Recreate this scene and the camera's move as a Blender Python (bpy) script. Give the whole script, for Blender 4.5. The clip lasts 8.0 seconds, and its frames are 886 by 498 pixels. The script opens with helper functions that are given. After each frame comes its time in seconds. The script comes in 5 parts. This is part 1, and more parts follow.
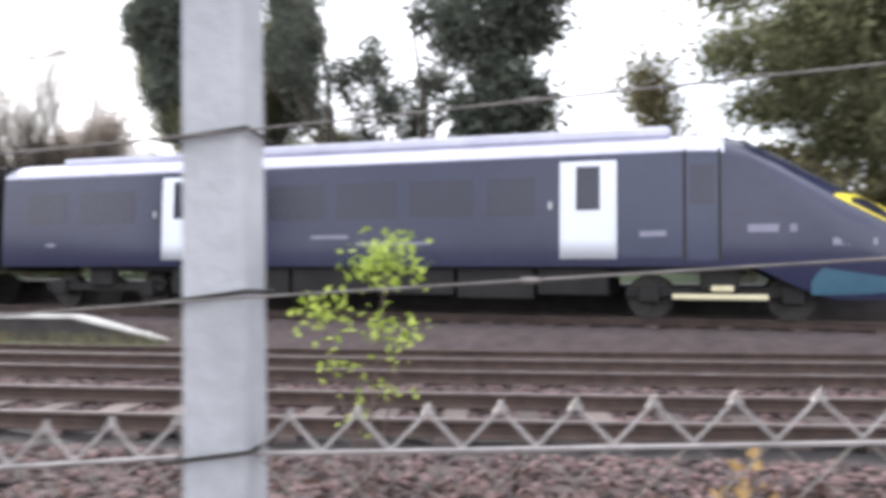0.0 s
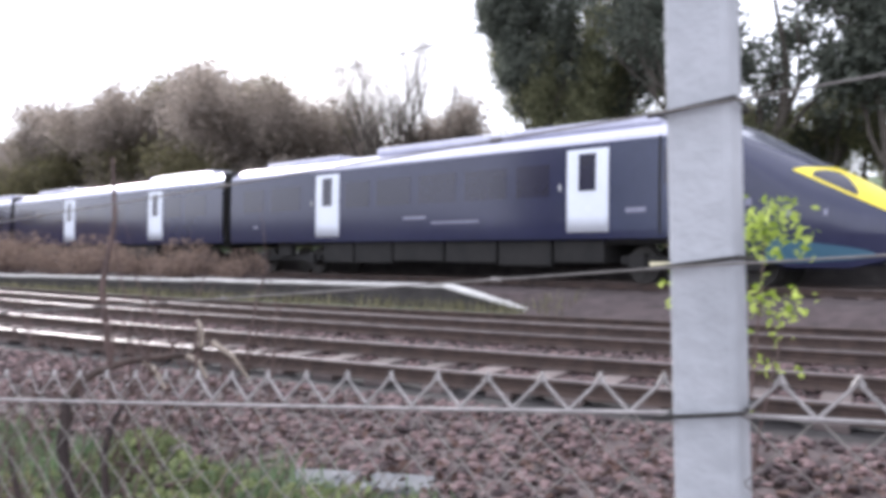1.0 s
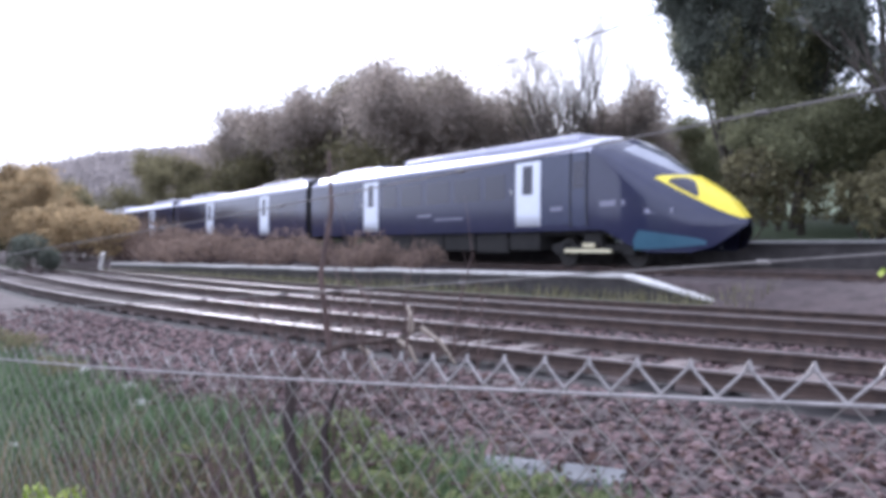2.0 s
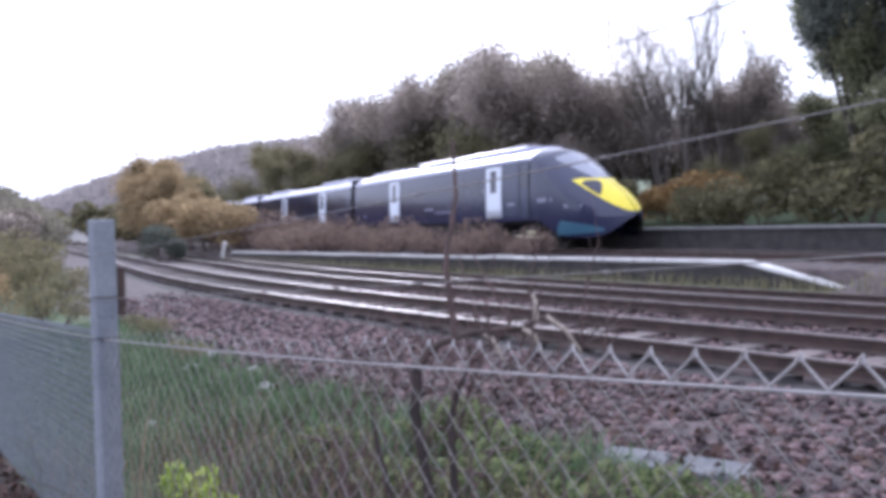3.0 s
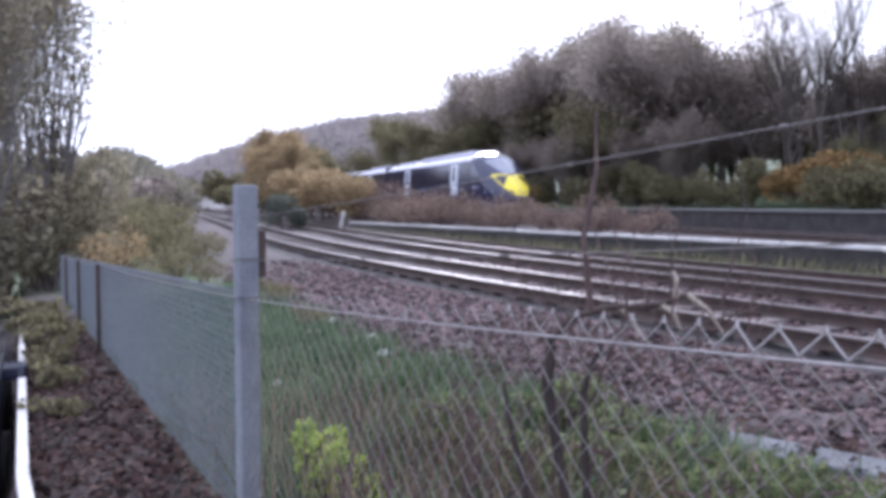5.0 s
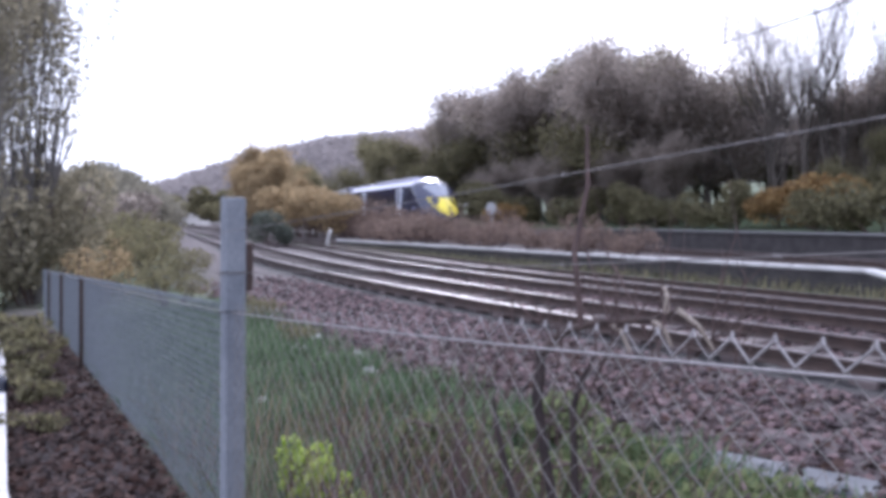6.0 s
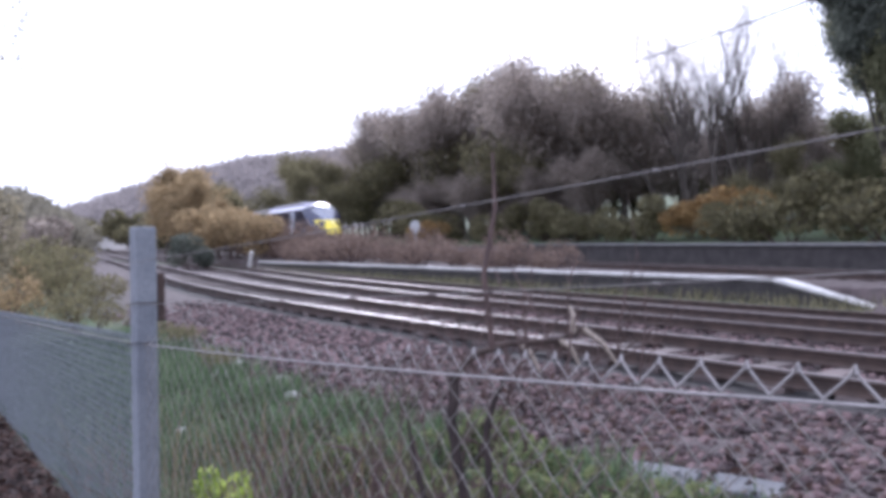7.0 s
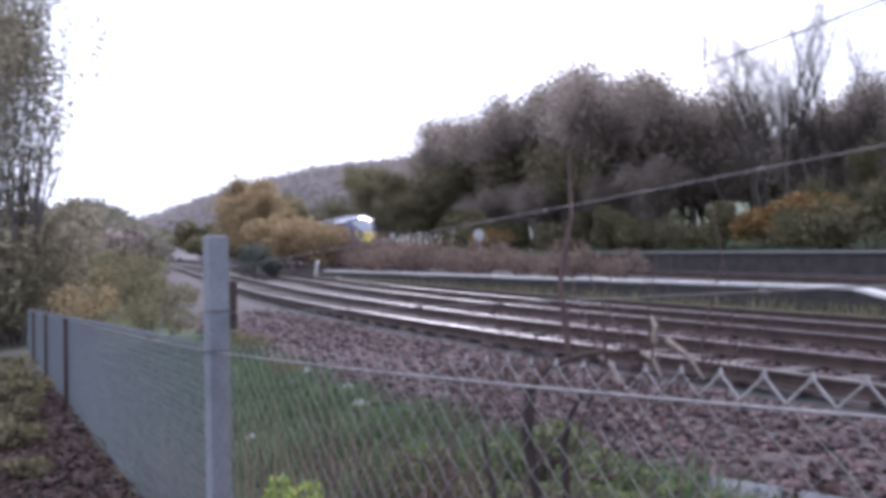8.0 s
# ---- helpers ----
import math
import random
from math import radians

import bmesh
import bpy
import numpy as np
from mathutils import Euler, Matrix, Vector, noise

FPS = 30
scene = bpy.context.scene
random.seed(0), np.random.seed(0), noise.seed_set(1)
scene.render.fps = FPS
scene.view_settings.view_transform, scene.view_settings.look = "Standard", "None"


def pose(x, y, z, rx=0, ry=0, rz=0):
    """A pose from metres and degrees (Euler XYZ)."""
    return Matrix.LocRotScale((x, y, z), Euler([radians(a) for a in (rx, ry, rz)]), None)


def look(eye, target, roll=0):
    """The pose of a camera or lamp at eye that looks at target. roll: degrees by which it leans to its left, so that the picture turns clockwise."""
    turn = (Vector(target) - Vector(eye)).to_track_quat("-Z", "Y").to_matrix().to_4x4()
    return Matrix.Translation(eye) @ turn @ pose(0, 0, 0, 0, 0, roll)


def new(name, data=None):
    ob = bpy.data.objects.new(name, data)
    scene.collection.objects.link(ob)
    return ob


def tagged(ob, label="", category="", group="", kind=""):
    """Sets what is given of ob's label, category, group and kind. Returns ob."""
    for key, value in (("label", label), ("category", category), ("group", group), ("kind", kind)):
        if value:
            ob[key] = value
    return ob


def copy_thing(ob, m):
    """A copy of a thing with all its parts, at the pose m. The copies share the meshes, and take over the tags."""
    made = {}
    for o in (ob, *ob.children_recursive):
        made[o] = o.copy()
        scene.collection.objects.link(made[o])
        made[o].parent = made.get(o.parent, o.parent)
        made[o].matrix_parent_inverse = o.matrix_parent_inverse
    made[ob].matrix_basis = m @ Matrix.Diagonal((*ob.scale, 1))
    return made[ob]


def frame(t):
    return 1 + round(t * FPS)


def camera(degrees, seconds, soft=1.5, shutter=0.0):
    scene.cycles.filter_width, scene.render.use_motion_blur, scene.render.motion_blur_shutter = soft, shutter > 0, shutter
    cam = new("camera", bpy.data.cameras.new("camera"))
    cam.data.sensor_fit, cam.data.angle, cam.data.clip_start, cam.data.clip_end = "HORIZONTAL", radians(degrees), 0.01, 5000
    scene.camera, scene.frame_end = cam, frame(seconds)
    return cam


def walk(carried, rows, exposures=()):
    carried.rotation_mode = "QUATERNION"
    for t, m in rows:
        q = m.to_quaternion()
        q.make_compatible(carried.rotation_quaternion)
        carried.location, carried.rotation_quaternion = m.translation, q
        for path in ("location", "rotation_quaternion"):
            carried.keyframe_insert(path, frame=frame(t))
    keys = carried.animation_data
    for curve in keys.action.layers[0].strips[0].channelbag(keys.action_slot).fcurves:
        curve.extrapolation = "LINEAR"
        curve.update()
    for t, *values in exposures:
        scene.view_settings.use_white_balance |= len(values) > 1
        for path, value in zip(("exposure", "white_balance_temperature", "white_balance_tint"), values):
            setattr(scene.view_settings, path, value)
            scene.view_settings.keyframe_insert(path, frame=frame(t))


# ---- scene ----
cam = camera(58.05, 8.0, soft=4.5, shutter=0.3)
ROWS = [
    (0.0, 0.000, -0.000, 1.600, 18.00, 1.95, -0.24),
    (0.5, -0.044, -0.074, 1.591, 34.28, 1.54, 1.95),
    (1.0, -0.096, -0.100, 1.595, 42.40, -0.06, 0.17),
    (1.5, -0.145, -0.136, 1.589, 50.84, -0.42, 0.19),
    (2.0, -0.164, -0.152, 1.587, 54.81, -0.66, 0.68),
    (3.5, -0.217, -0.198, 1.592, 65.54, -2.11, 0.48),
    (4.0, -0.228, -0.209, 1.584, 67.27, -2.75, -0.76),
    (5.5, -0.225, -0.253, 1.576, 71.49, -3.01, 0.14),
    (6.0, -0.240, -0.251, 1.564, 69.68, -1.83, -0.81),
    (6.5, -0.206, -0.262, 1.565, 67.13, -0.42, 1.96),
    (7.0, -0.197, -0.228, 1.587, 64.29, -0.54, 0.46),
    (7.5, -0.240, -0.214, 1.582, 64.14, -1.77, 2.26),
    (8.0, -0.258, -0.232, 1.583, 68.83, 0.14, 0.67),
]
EXPOSURES = [(0.0, 1.12, 6250, 11), (0.5, 0.92, 6100, 12), (1.0, 1.0, 5950, 14), (2.0, 0.86, 5450, 18), (4.0, 0.64, 5400, 20), (5.5, 0.66, 5400, 20), (6.0, 0.62, 5400, 20), (6.5, 0.44, 5450, 21), (7.5, 0.82, 5450, 21), (8.0, 0.42, 5450, 21)]
walk(cam, [(t, pose(x, y, z, 90 + pitch, roll, yaw)) for t, x, y, z, yaw, pitch, roll in ROWS], EXPOSURES)

# ---- light ----
SUN_EL, SUN_AZ = 24.0, 68.0      # the sun stands low, along the line to the far end of the tracks
world = bpy.data.worlds.new("overcast_sky")
scene.world = world
world.use_nodes = True
wt = world.node_tree
wt.nodes.clear()
w_out = wt.nodes.new("ShaderNodeOutputWorld")
w_bg = wt.nodes.new("ShaderNodeBackground")
w_sky = wt.nodes.new("ShaderNodeTexSky")
w_sky.sky_type = "NISHITA"
w_sky.sun_disc = False
w_sky.sun_elevation = radians(SUN_EL)
w_sky.sun_rotation = radians(-SUN_AZ)
w_sky.dust_density = 3.0
w_mul = wt.nodes.new("ShaderNodeVectorMath")
w_mul.operation = "SCALE"
w_mul.inputs["Scale"].default_value = 0.12
w_mix = wt.nodes.new("ShaderNodeMix")
w_mix.data_type = "RGBA"
w_co = wt.nodes.new("ShaderNodeTexCoord")
w_noise = wt.nodes.new("ShaderNodeTexNoise")
w_noise.inputs["Scale"].default_value = 2.2
w_noise.inputs["Detail"].default_value = 5
w_ramp = wt.nodes.new("ShaderNodeValToRGB")
w_ramp.color_ramp.elements[0].position, w_ramp.color_ramp.elements[0].color = 0.34, (0.62, 0.62, 0.62, 1)
w_ramp.color_ramp.elements[1].position, w_ramp.color_ramp.elements[1].color = 0.55, (0.97, 0.97, 0.97, 1)
wt.links.new(w_co.outputs["Generated"], w_noise.inputs["Vector"])
wt.links.new(w_noise.outputs["Fac"], w_ramp.inputs["Fac"])
wt.links.new(w_ramp.outputs["Color"], w_mix.inputs["Factor"])
wt.links.new(w_sky.outputs["Color"], w_mul.inputs[0])
wt.links.new(w_mul.outputs["Vector"], w_mix.inputs["A"])
w_mix.inputs["B"].default_value = (1.16, 1.16, 1.2, 1)
wt.links.new(w_mix.outputs["Result"], w_bg.inputs["Color"])
w_bg.inputs["Strength"].default_value = 1.0
wt.links.new(w_bg.outputs["Background"], w_out.inputs["Surface"])

sun = new("sun", bpy.data.lights.new("sun", "SUN"))
sun.data.energy, sun.data.angle, sun.data.color = 2.3, radians(10), (1.0, 0.94, 0.86)
az = radians(SUN_AZ)
sun_way = Vector((-math.sin(az) * math.cos(radians(SUN_EL)), math.cos(az) * math.cos(radians(SUN_EL)), math.sin(radians(SUN_EL))))
sun.matrix_world = look(sun_way * 200, (0, 0, 0))


# ---- materials ----
def material(name, dark, light, scale=8.0, rough=0.8, metal=0.0, bump=0.0, bump_scale=None, fine=0.35, spec=0.5, island=0.0, rand=0.0):
    """Two scales of noise between two colours, with relief; island and rand vary the tone from piece to piece."""
    m = bpy.data.materials.new(name)
    m.use_nodes = True
    nt = m.node_tree
    b = nt.nodes["Principled BSDF"]
    co = nt.nodes.new("ShaderNodeTexCoord")
    n1 = nt.nodes.new("ShaderNodeTexNoise")
    n1.inputs["Scale"].default_value, n1.inputs["Detail"].default_value = scale, 6
    n2 = nt.nodes.new("ShaderNodeTexNoise")
    n2.inputs["Scale"].default_value, n2.inputs["Detail"].default_value = scale * 9, 3
    mixf = nt.nodes.new("ShaderNodeMix")
    mixf.inputs["Factor"].default_value = fine
    nt.links.new(co.outputs["Object"], n1.inputs["Vector"])
    nt.links.new(co.outputs["Object"], n2.inputs["Vector"])
    nt.links.new(n1.outputs["Fac"], mixf.inputs["A"])
    nt.links.new(n2.outputs["Fac"], mixf.inputs["B"])
    fac = mixf.outputs["Result"]
    if island or rand:
        src = nt.nodes.new("ShaderNodeNewGeometry").outputs["Random Per Island"] if island else nt.nodes.new("ShaderNodeObjectInfo").outputs["Random"]
        mi = nt.nodes.new("ShaderNodeMix")
        mi.inputs["Factor"].default_value = island or rand
        nt.links.new(fac, mi.inputs["A"])
        nt.links.new(src, mi.inputs["B"])
        fac = mi.outputs["Result"]
    rp = nt.nodes.new("ShaderNodeValToRGB")
    rp.color_ramp.elements[0].position, rp.color_ramp.elements[0].color = 0.3, (*dark, 1)
    rp.color_ramp.elements[1].position, rp.color_ramp.elements[1].color = 0.7, (*light, 1)
    nt.links.new(fac, rp.inputs["Fac"])
    nt.links.new(rp.outputs["Color"], b.inputs["Base Color"])
    b.inputs["Roughness"].default_value, b.inputs["Metallic"].default_value = rough, metal
    b.inputs["Specular IOR Level"].default_value = spec
    if bump:
        bp = nt.nodes.new("ShaderNodeBump")
        bp.inputs["Strength"].default_value = bump
        bp.inputs["Distance"].default_value = 0.02
        n3 = nt.nodes.new("ShaderNodeTexNoise")
        n3.inputs["Scale"].default_value, n3.inputs["Detail"].default_value = bump_scale or scale * 6, 4
        nt.links.new(co.outputs["Object"], n3.inputs["Vector"])
        nt.links.new(n3.outputs["Fac"], bp.inputs["Height"])
        nt.links.new(bp.outputs["Normal"], b.inputs["Normal"])
    return m


def ground_material():
    """Soil, leaf litter, grass and ballast blended by broad noise and by place."""
    m = material("ground_mix", (0.034, 0.025, 0.025), (0.105, 0.078, 0.077), 3.0, 0.95, bump=0.9, bump_scale=22)
    nt = m.node_tree
    b = nt.nodes["Principled BSDF"]
    base = b.inputs["Base Color"].links[0].from_socket
    at = nt.nodes.new("ShaderNodeAttribute")
    at.attribute_name = "green"
    gn = nt.nodes.new("ShaderNodeTexNoise")
    gn.inputs["Scale"].default_value, gn.inputs["Detail"].default_value = 14, 5
    gr = nt.nodes.new("ShaderNodeValToRGB")
    gr.color_ramp.elements[0].position, gr.color_ramp.elements[0].color = 0.3, (0.045, 0.075, 0.03, 1)
    gr.color_ramp.elements[1].position, gr.color_ramp.elements[1].color = 0.7, (0.13, 0.17, 0.08, 1)
    co = nt.nodes.new("ShaderNodeTexCoord")
    nt.links.new(co.outputs["Object"], gn.inputs["Vector"])
    nt.links.new(gn.outputs["Fac"], gr.inputs["Fac"])
    mx = nt.nodes.new("ShaderNodeMix")
    mx.data_type = "RGBA"
    nt.links.new(at.outputs["Fac"], mx.inputs["Factor"])
    nt.links.new(base, mx.inputs["A"])
    nt.links.new(gr.outputs["Color"], mx.inputs["B"])
    # near-black tint painted in for the shade along the nearest rail
    rail_shade = nt.nodes.new("ShaderNodeAttribute")
    rail_shade.attribute_name = "rail_shade"
    mo = nt.nodes.new("ShaderNodeMix")
    mo.data_type = "RGBA"
    nt.links.new(rail_shade.outputs["Fac"], mo.inputs["Factor"])
    nt.links.new(mx.outputs["Result"], mo.inputs["A"])
    mo.inputs["B"].default_value = (0.016, 0.013, 0.013, 1)
    nt.links.new(mo.outputs["Result"], b.inputs["Base Color"])
    return m


def leaf_material(name, dark, light, scale=0.6, through_light=0.35, island=0.6):
    m = material(name, dark, light, scale, 0.75, spec=0.2, island=island)
    nt = m.node_tree
    b = nt.nodes["Principled BSDF"]
    tr = nt.nodes.new("ShaderNodeBsdfTranslucent")
    mx = nt.nodes.new("ShaderNodeMixShader")
    mx.inputs[0].default_value = through_light
    out = nt.nodes["Material Output"]
    nt.links.new(b.inputs["Base Color"].links[0].from_socket, tr.inputs["Color"])
    nt.links.new(b.outputs[0], mx.inputs[1])
    nt.links.new(tr.outputs[0], mx.inputs[2])
    nt.links.new(mx.outputs[0], out.inputs["Surface"])
    return m


M_GROUND = ground_material()
M_STONE = material("ballast_stone", (0.032, 0.02, 0.021), (0.185, 0.122, 0.12), 3, 0.9, bump=0.4, bump_scale=60, island=0.75)
M_LITTER = leaf_material("dead_leaf", (0.018, 0.011, 0.01), (0.115, 0.07, 0.057), 2, 0.15)
M_GRASS = leaf_material("grass_blade", (0.058, 0.094, 0.048), (0.165, 0.225, 0.12), 1.5, 0.3)
M_STRAW = leaf_material("dry_grass", (0.1, 0.068, 0.045), (0.27, 0.2, 0.135), 1.5, 0.3)
M_CONCRETE = material("weathered_concrete", (0.3, 0.31, 0.33), (0.52, 0.53, 0.56), 5, 0.85, bump=0.15, bump_scale=60, fine=0.2)
M_DARKPOST = material("dark_bluish_concrete", (0.15, 0.165, 0.19), (0.27, 0.285, 0.31), 6, 0.9, bump=0.4, bump_scale=90)
M_PALE = material("pale_concrete", (0.42, 0.40, 0.38), (0.72, 0.70, 0.68), 2.5, 0.85, bump=0.4, bump_scale=30)
M_WHITEWOOD = material("whitewashed_wood", (0.5, 0.48, 0.45), (0.8, 0.78, 0.75), 4, 0.7, bump=0.3, bump_scale=40)
M_BRICKDARK = material("dark_wall", (0.024, 0.022, 0.022), (0.07, 0.062, 0.06), 3, 0.9, bump=0.5, bump_scale=14)
M_PLATFORM = material("platform_top", (0.1, 0.1, 0.1), (0.2, 0.195, 0.19), 2, 0.9, bump=0.3)
M_WIRE = material("galvanised_wire", (0.21, 0.198, 0.193), (0.45, 0.42, 0.41), 30, 0.5, 0.2, bump=0.2, bump_scale=200)
M_DULLWIRE = material("dull_mesh_wire", (0.13, 0.12, 0.11), (0.3, 0.275, 0.25), 30, 0.6, 0.1)
M_SLAB = material("old_slab", (0.08, 0.083, 0.09), (0.16, 0.162, 0.17), 4, 0.9, bump=0.4)
M_OLDWIRE = material("old_fence_wire", (0.11, 0.1, 0.095), (0.27, 0.25, 0.235), 30, 0.65, 0.2)
M_RUSTRAIL = material("rusty_rail_side", (0.03, 0.022, 0.02), (0.095, 0.062, 0.05), 6, 0.85, bump=0.3)
M_RAILTOP = material("worn_rail_head", (0.13, 0.108, 0.103), (0.29, 0.258, 0.25), 3, 0.47, 0.5)
M_SLEEPER = material("old_sleeper", (0.05, 0.038, 0.036), (0.155, 0.122, 0.115), 5, 0.9, bump=0.5, rand=0.4)
M_BARK = material("bark", (0.05, 0.042, 0.035), (0.15, 0.13, 0.11), 6, 0.95, bump=0.6, bump_scale=24)
M_BIRCHBARK = material("birch_bark", (0.08, 0.075, 0.07), (0.24, 0.22, 0.205), 5, 0.85, bump=0.4)
M_TWIG = material("twig", (0.05, 0.033, 0.031), (0.15, 0.1, 0.088), 12, 0.85, bump=0.2)
M_DARKSTEM = material("dark_stem", (0.016, 0.011, 0.011), (0.06, 0.042, 0.038), 12, 0.85, bump=0.3)
M_ARCH = material("weathered_branch", (0.03, 0.02, 0.018), (0.11, 0.078, 0.065), 14, 0.85, bump=0.3)
M_PALETWIG = material("pale_twig", (0.3, 0.25, 0.2), (0.5, 0.43, 0.36), 12, 0.85, bump=0.2)
L_EVER = leaf_material("evergreen_leaf", (0.075, 0.085, 0.07), (0.17, 0.185, 0.15), 0.5, 0.45)
L_OLIVE = leaf_material("olive_leaf", (0.12, 0.11, 0.065), (0.26, 0.235, 0.13), 0.5, 0.4)
L_RUSSET = leaf_material("russet_leaf", (0.13, 0.098, 0.082), (0.28, 0.205, 0.165), 0.7, 0.4)
L_MASS = leaf_material("yew_leaf", (0.14, 0.145, 0.085), (0.31, 0.31, 0.18), 0.4, 0.5)
L_BIRCH = leaf_material("birch_leaf", (0.2, 0.18, 0.125), (0.38, 0.34, 0.24), 0.5, 0.5)
L_BROWN = leaf_material("brown_leaf", (0.225, 0.192, 0.165), (0.43, 0.37, 0.32), 0.5, 0.5)
L_GOLD = leaf_material("golden_leaf", (0.235, 0.18, 0.105), (0.46, 0.345, 0.195), 0.5, 0.5)
L_ORANGE = leaf_material("orange_leaf", (0.2, 0.125, 0.055), (0.42, 0.285, 0.125), 0.5)
L_LIME = leaf_material("lime_leaf", (0.21, 0.29, 0.04), (0.47, 0.56, 0.14), 3, 0.45)
L_IVY = leaf_material("ivy_leaf", (0.05, 0.08, 0.04), (0.14, 0.18, 0.1), 0.8)
# leaf colour lightened and greyed to stand for distance haze
L_HAZEPALE = leaf_material("haze_pale_wood_leaf", (0.25, 0.225, 0.22), (0.37, 0.335, 0.33), 0.02, 0.55, 0.2)
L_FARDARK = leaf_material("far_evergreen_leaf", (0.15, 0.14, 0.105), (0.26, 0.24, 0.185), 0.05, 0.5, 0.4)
L_WEED = leaf_material("weed_leaf", (0.075, 0.1, 0.045), (0.19, 0.22, 0.1), 2, 0.35)
L_ROUGH = leaf_material("rough_grass_blade", (0.1, 0.095, 0.055), (0.24, 0.22, 0.13), 1.5, 0.3)
# hillside colour lightened the same way, in place of aerial haze
M_FARHILL = material("haze_pale_hillside", (0.2, 0.185, 0.17), (0.3, 0.28, 0.26), 0.05, 1.0)
M_NAVY = material("navy_paint", (0.02, 0.023, 0.055), (0.029, 0.032, 0.075), 0.7, 0.16, spec=0.6)
M_CABGREY = material("blue_grey_paint", (0.026, 0.033, 0.07), (0.036, 0.044, 0.092), 0.7, 0.22, spec=0.6)
# roof base colour raised to pale lavender to imitate the sky's sheen
M_ROOF = material("sky_sheen_roof_paint", (0.42, 0.42, 0.52), (0.6, 0.6, 0.7), 1.2, 0.28, 0.3)
M_DOORWHITE = material("white_door_paint", (0.72, 0.76, 0.85), (0.82, 0.86, 0.93), 0.8, 0.3)
M_YELLOW = material("warning_yellow_paint", (0.78, 0.62, 0.03), (0.86, 0.72, 0.06), 0.9, 0.35)
M_GLASS = material("dark_glass", (0.010, 0.010, 0.028), (0.018, 0.017, 0.044), 0.6, 0.17, spec=0.65)
M_UNDER = material("grimy_underframe", (0.007, 0.007, 0.007), (0.024, 0.022, 0.021), 2.5, 0.85, bump=0.3)
M_BEAM = material("cream_beam", (0.6, 0.55, 0.35), (0.78, 0.72, 0.5), 4, 0.6)
M_TEAL = material("teal_skirt_paint", (0.03, 0.09, 0.14), (0.05, 0.13, 0.19), 1.0, 0.35)
M_MARK = material("pale_lettering", (0.2, 0.2, 0.27), (0.3, 0.3, 0.38), 4, 0.5)
M_STEEL = material("wheel_steel", (0.02, 0.019, 0.018), (0.07, 0.065, 0.06), 8, 0.5, 0.6)
M_RUBBER = material("rubber", (0.012, 0.012, 0.012), (0.03, 0.03, 0.03), 6, 0.8)
M_CARPAINT = material("dark_blue_car_paint", (0.012, 0.015, 0.03), (0.02, 0.024, 0.045), 2, 0.2, spec=0.7)
M_CHROME = material("trim_metal", (0.4, 0.4, 0.42), (0.6, 0.6, 0.62), 5, 0.25, 0.9)
M_LAMP = material("clear_lamp", (0.3, 0.3, 0.31), (0.48, 0.48, 0.5), 5, 0.3)
M_ASPHALT = material("asphalt", (0.04, 0.04, 0.042), (0.09, 0.09, 0.09), 2, 0.9, bump=0.4, bump_scale=80)
M_SIGN = material("sign_white", (0.34, 0.34, 0.34), (0.48, 0.48, 0.48), 3, 0.6)
# grey, half-metallic base stands in for bright sky mirrored in dark glass
M_SCREEN = material("sky_paled_glass", (0.2, 0.21, 0.25), (0.3, 0.31, 0.36), 0.6, 0.1, 0.5, spec=0.9)
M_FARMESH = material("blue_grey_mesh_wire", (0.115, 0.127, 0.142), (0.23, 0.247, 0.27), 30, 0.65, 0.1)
M_HOUSE = material("render_white", (0.55, 0.54, 0.52), (0.7, 0.69, 0.66), 0.7, 0.9)


# ---- building helpers ----
def box(bm, x0, x1, y0, y1, z0, z1, bevel=0.0):
    r = bmesh.ops.create_cube(bm, size=1.0, matrix=Matrix.Translation(((x0 + x1) / 2, (y0 + y1) / 2, (z0 + z1) / 2)) @ Matrix.Diagonal((x1 - x0, y1 - y0, z1 - z0, 1)))
    if bevel:
        edges = {e for v in r["verts"] for e in v.link_edges}
        bmesh.ops.bevel(bm, geom=list(edges), offset=bevel, segments=2, profile=0.5, affect="EDGES")


def tube(bm, pts, radii, sides=6, cap=True):
    """A tapered tube through the points."""
    pts = [Vector(p) for p in pts]
    rings = []
    for i, p in enumerate(pts):
        d = (pts[min(i + 1, len(pts) - 1)] - pts[max(i - 1, 0)]).normalized()
        a = d.orthogonal().normalized() if i == 0 else (a - d * a.dot(d)).normalized()
        b = d.cross(a)
        r = radii[i] if isinstance(radii, (list, tuple)) else radii
        rings.append([bm.verts.new(p + (a * math.cos(2 * math.pi * k / sides) + b * math.sin(2 * math.pi * k / sides)) * r) for k in range(sides)])
    for q, w in zip(rings, rings[1:]):
        for k in range(sides):
            bm.faces.new((q[k], q[(k + 1) % sides], w[(k + 1) % sides], w[k]))
    if cap:
        bm.faces.new(rings[0][::-1])
        bm.faces.new(rings[-1])


def mesh_from(bm, name, mat, smooth=False):
    me = bpy.data.meshes.new(name)
    bm.normal_update()
    bm.to_mesh(me)
    bm.free()
    me.materials.append(mat)
    if smooth:
        me.shade_smooth()
    return me


def part(name, bm, mat, parent=None, label="", smooth=False, at=None):
    """Links a bmesh as one mesh object, under a thing or part if one is given."""
    ob = new(name, mesh_from(bm, name, mat, smooth))
    if parent:
        ob.parent = parent
    if at is not None:
        ob.matrix_basis = at
    if label:
        tagged(ob, label)
    return ob


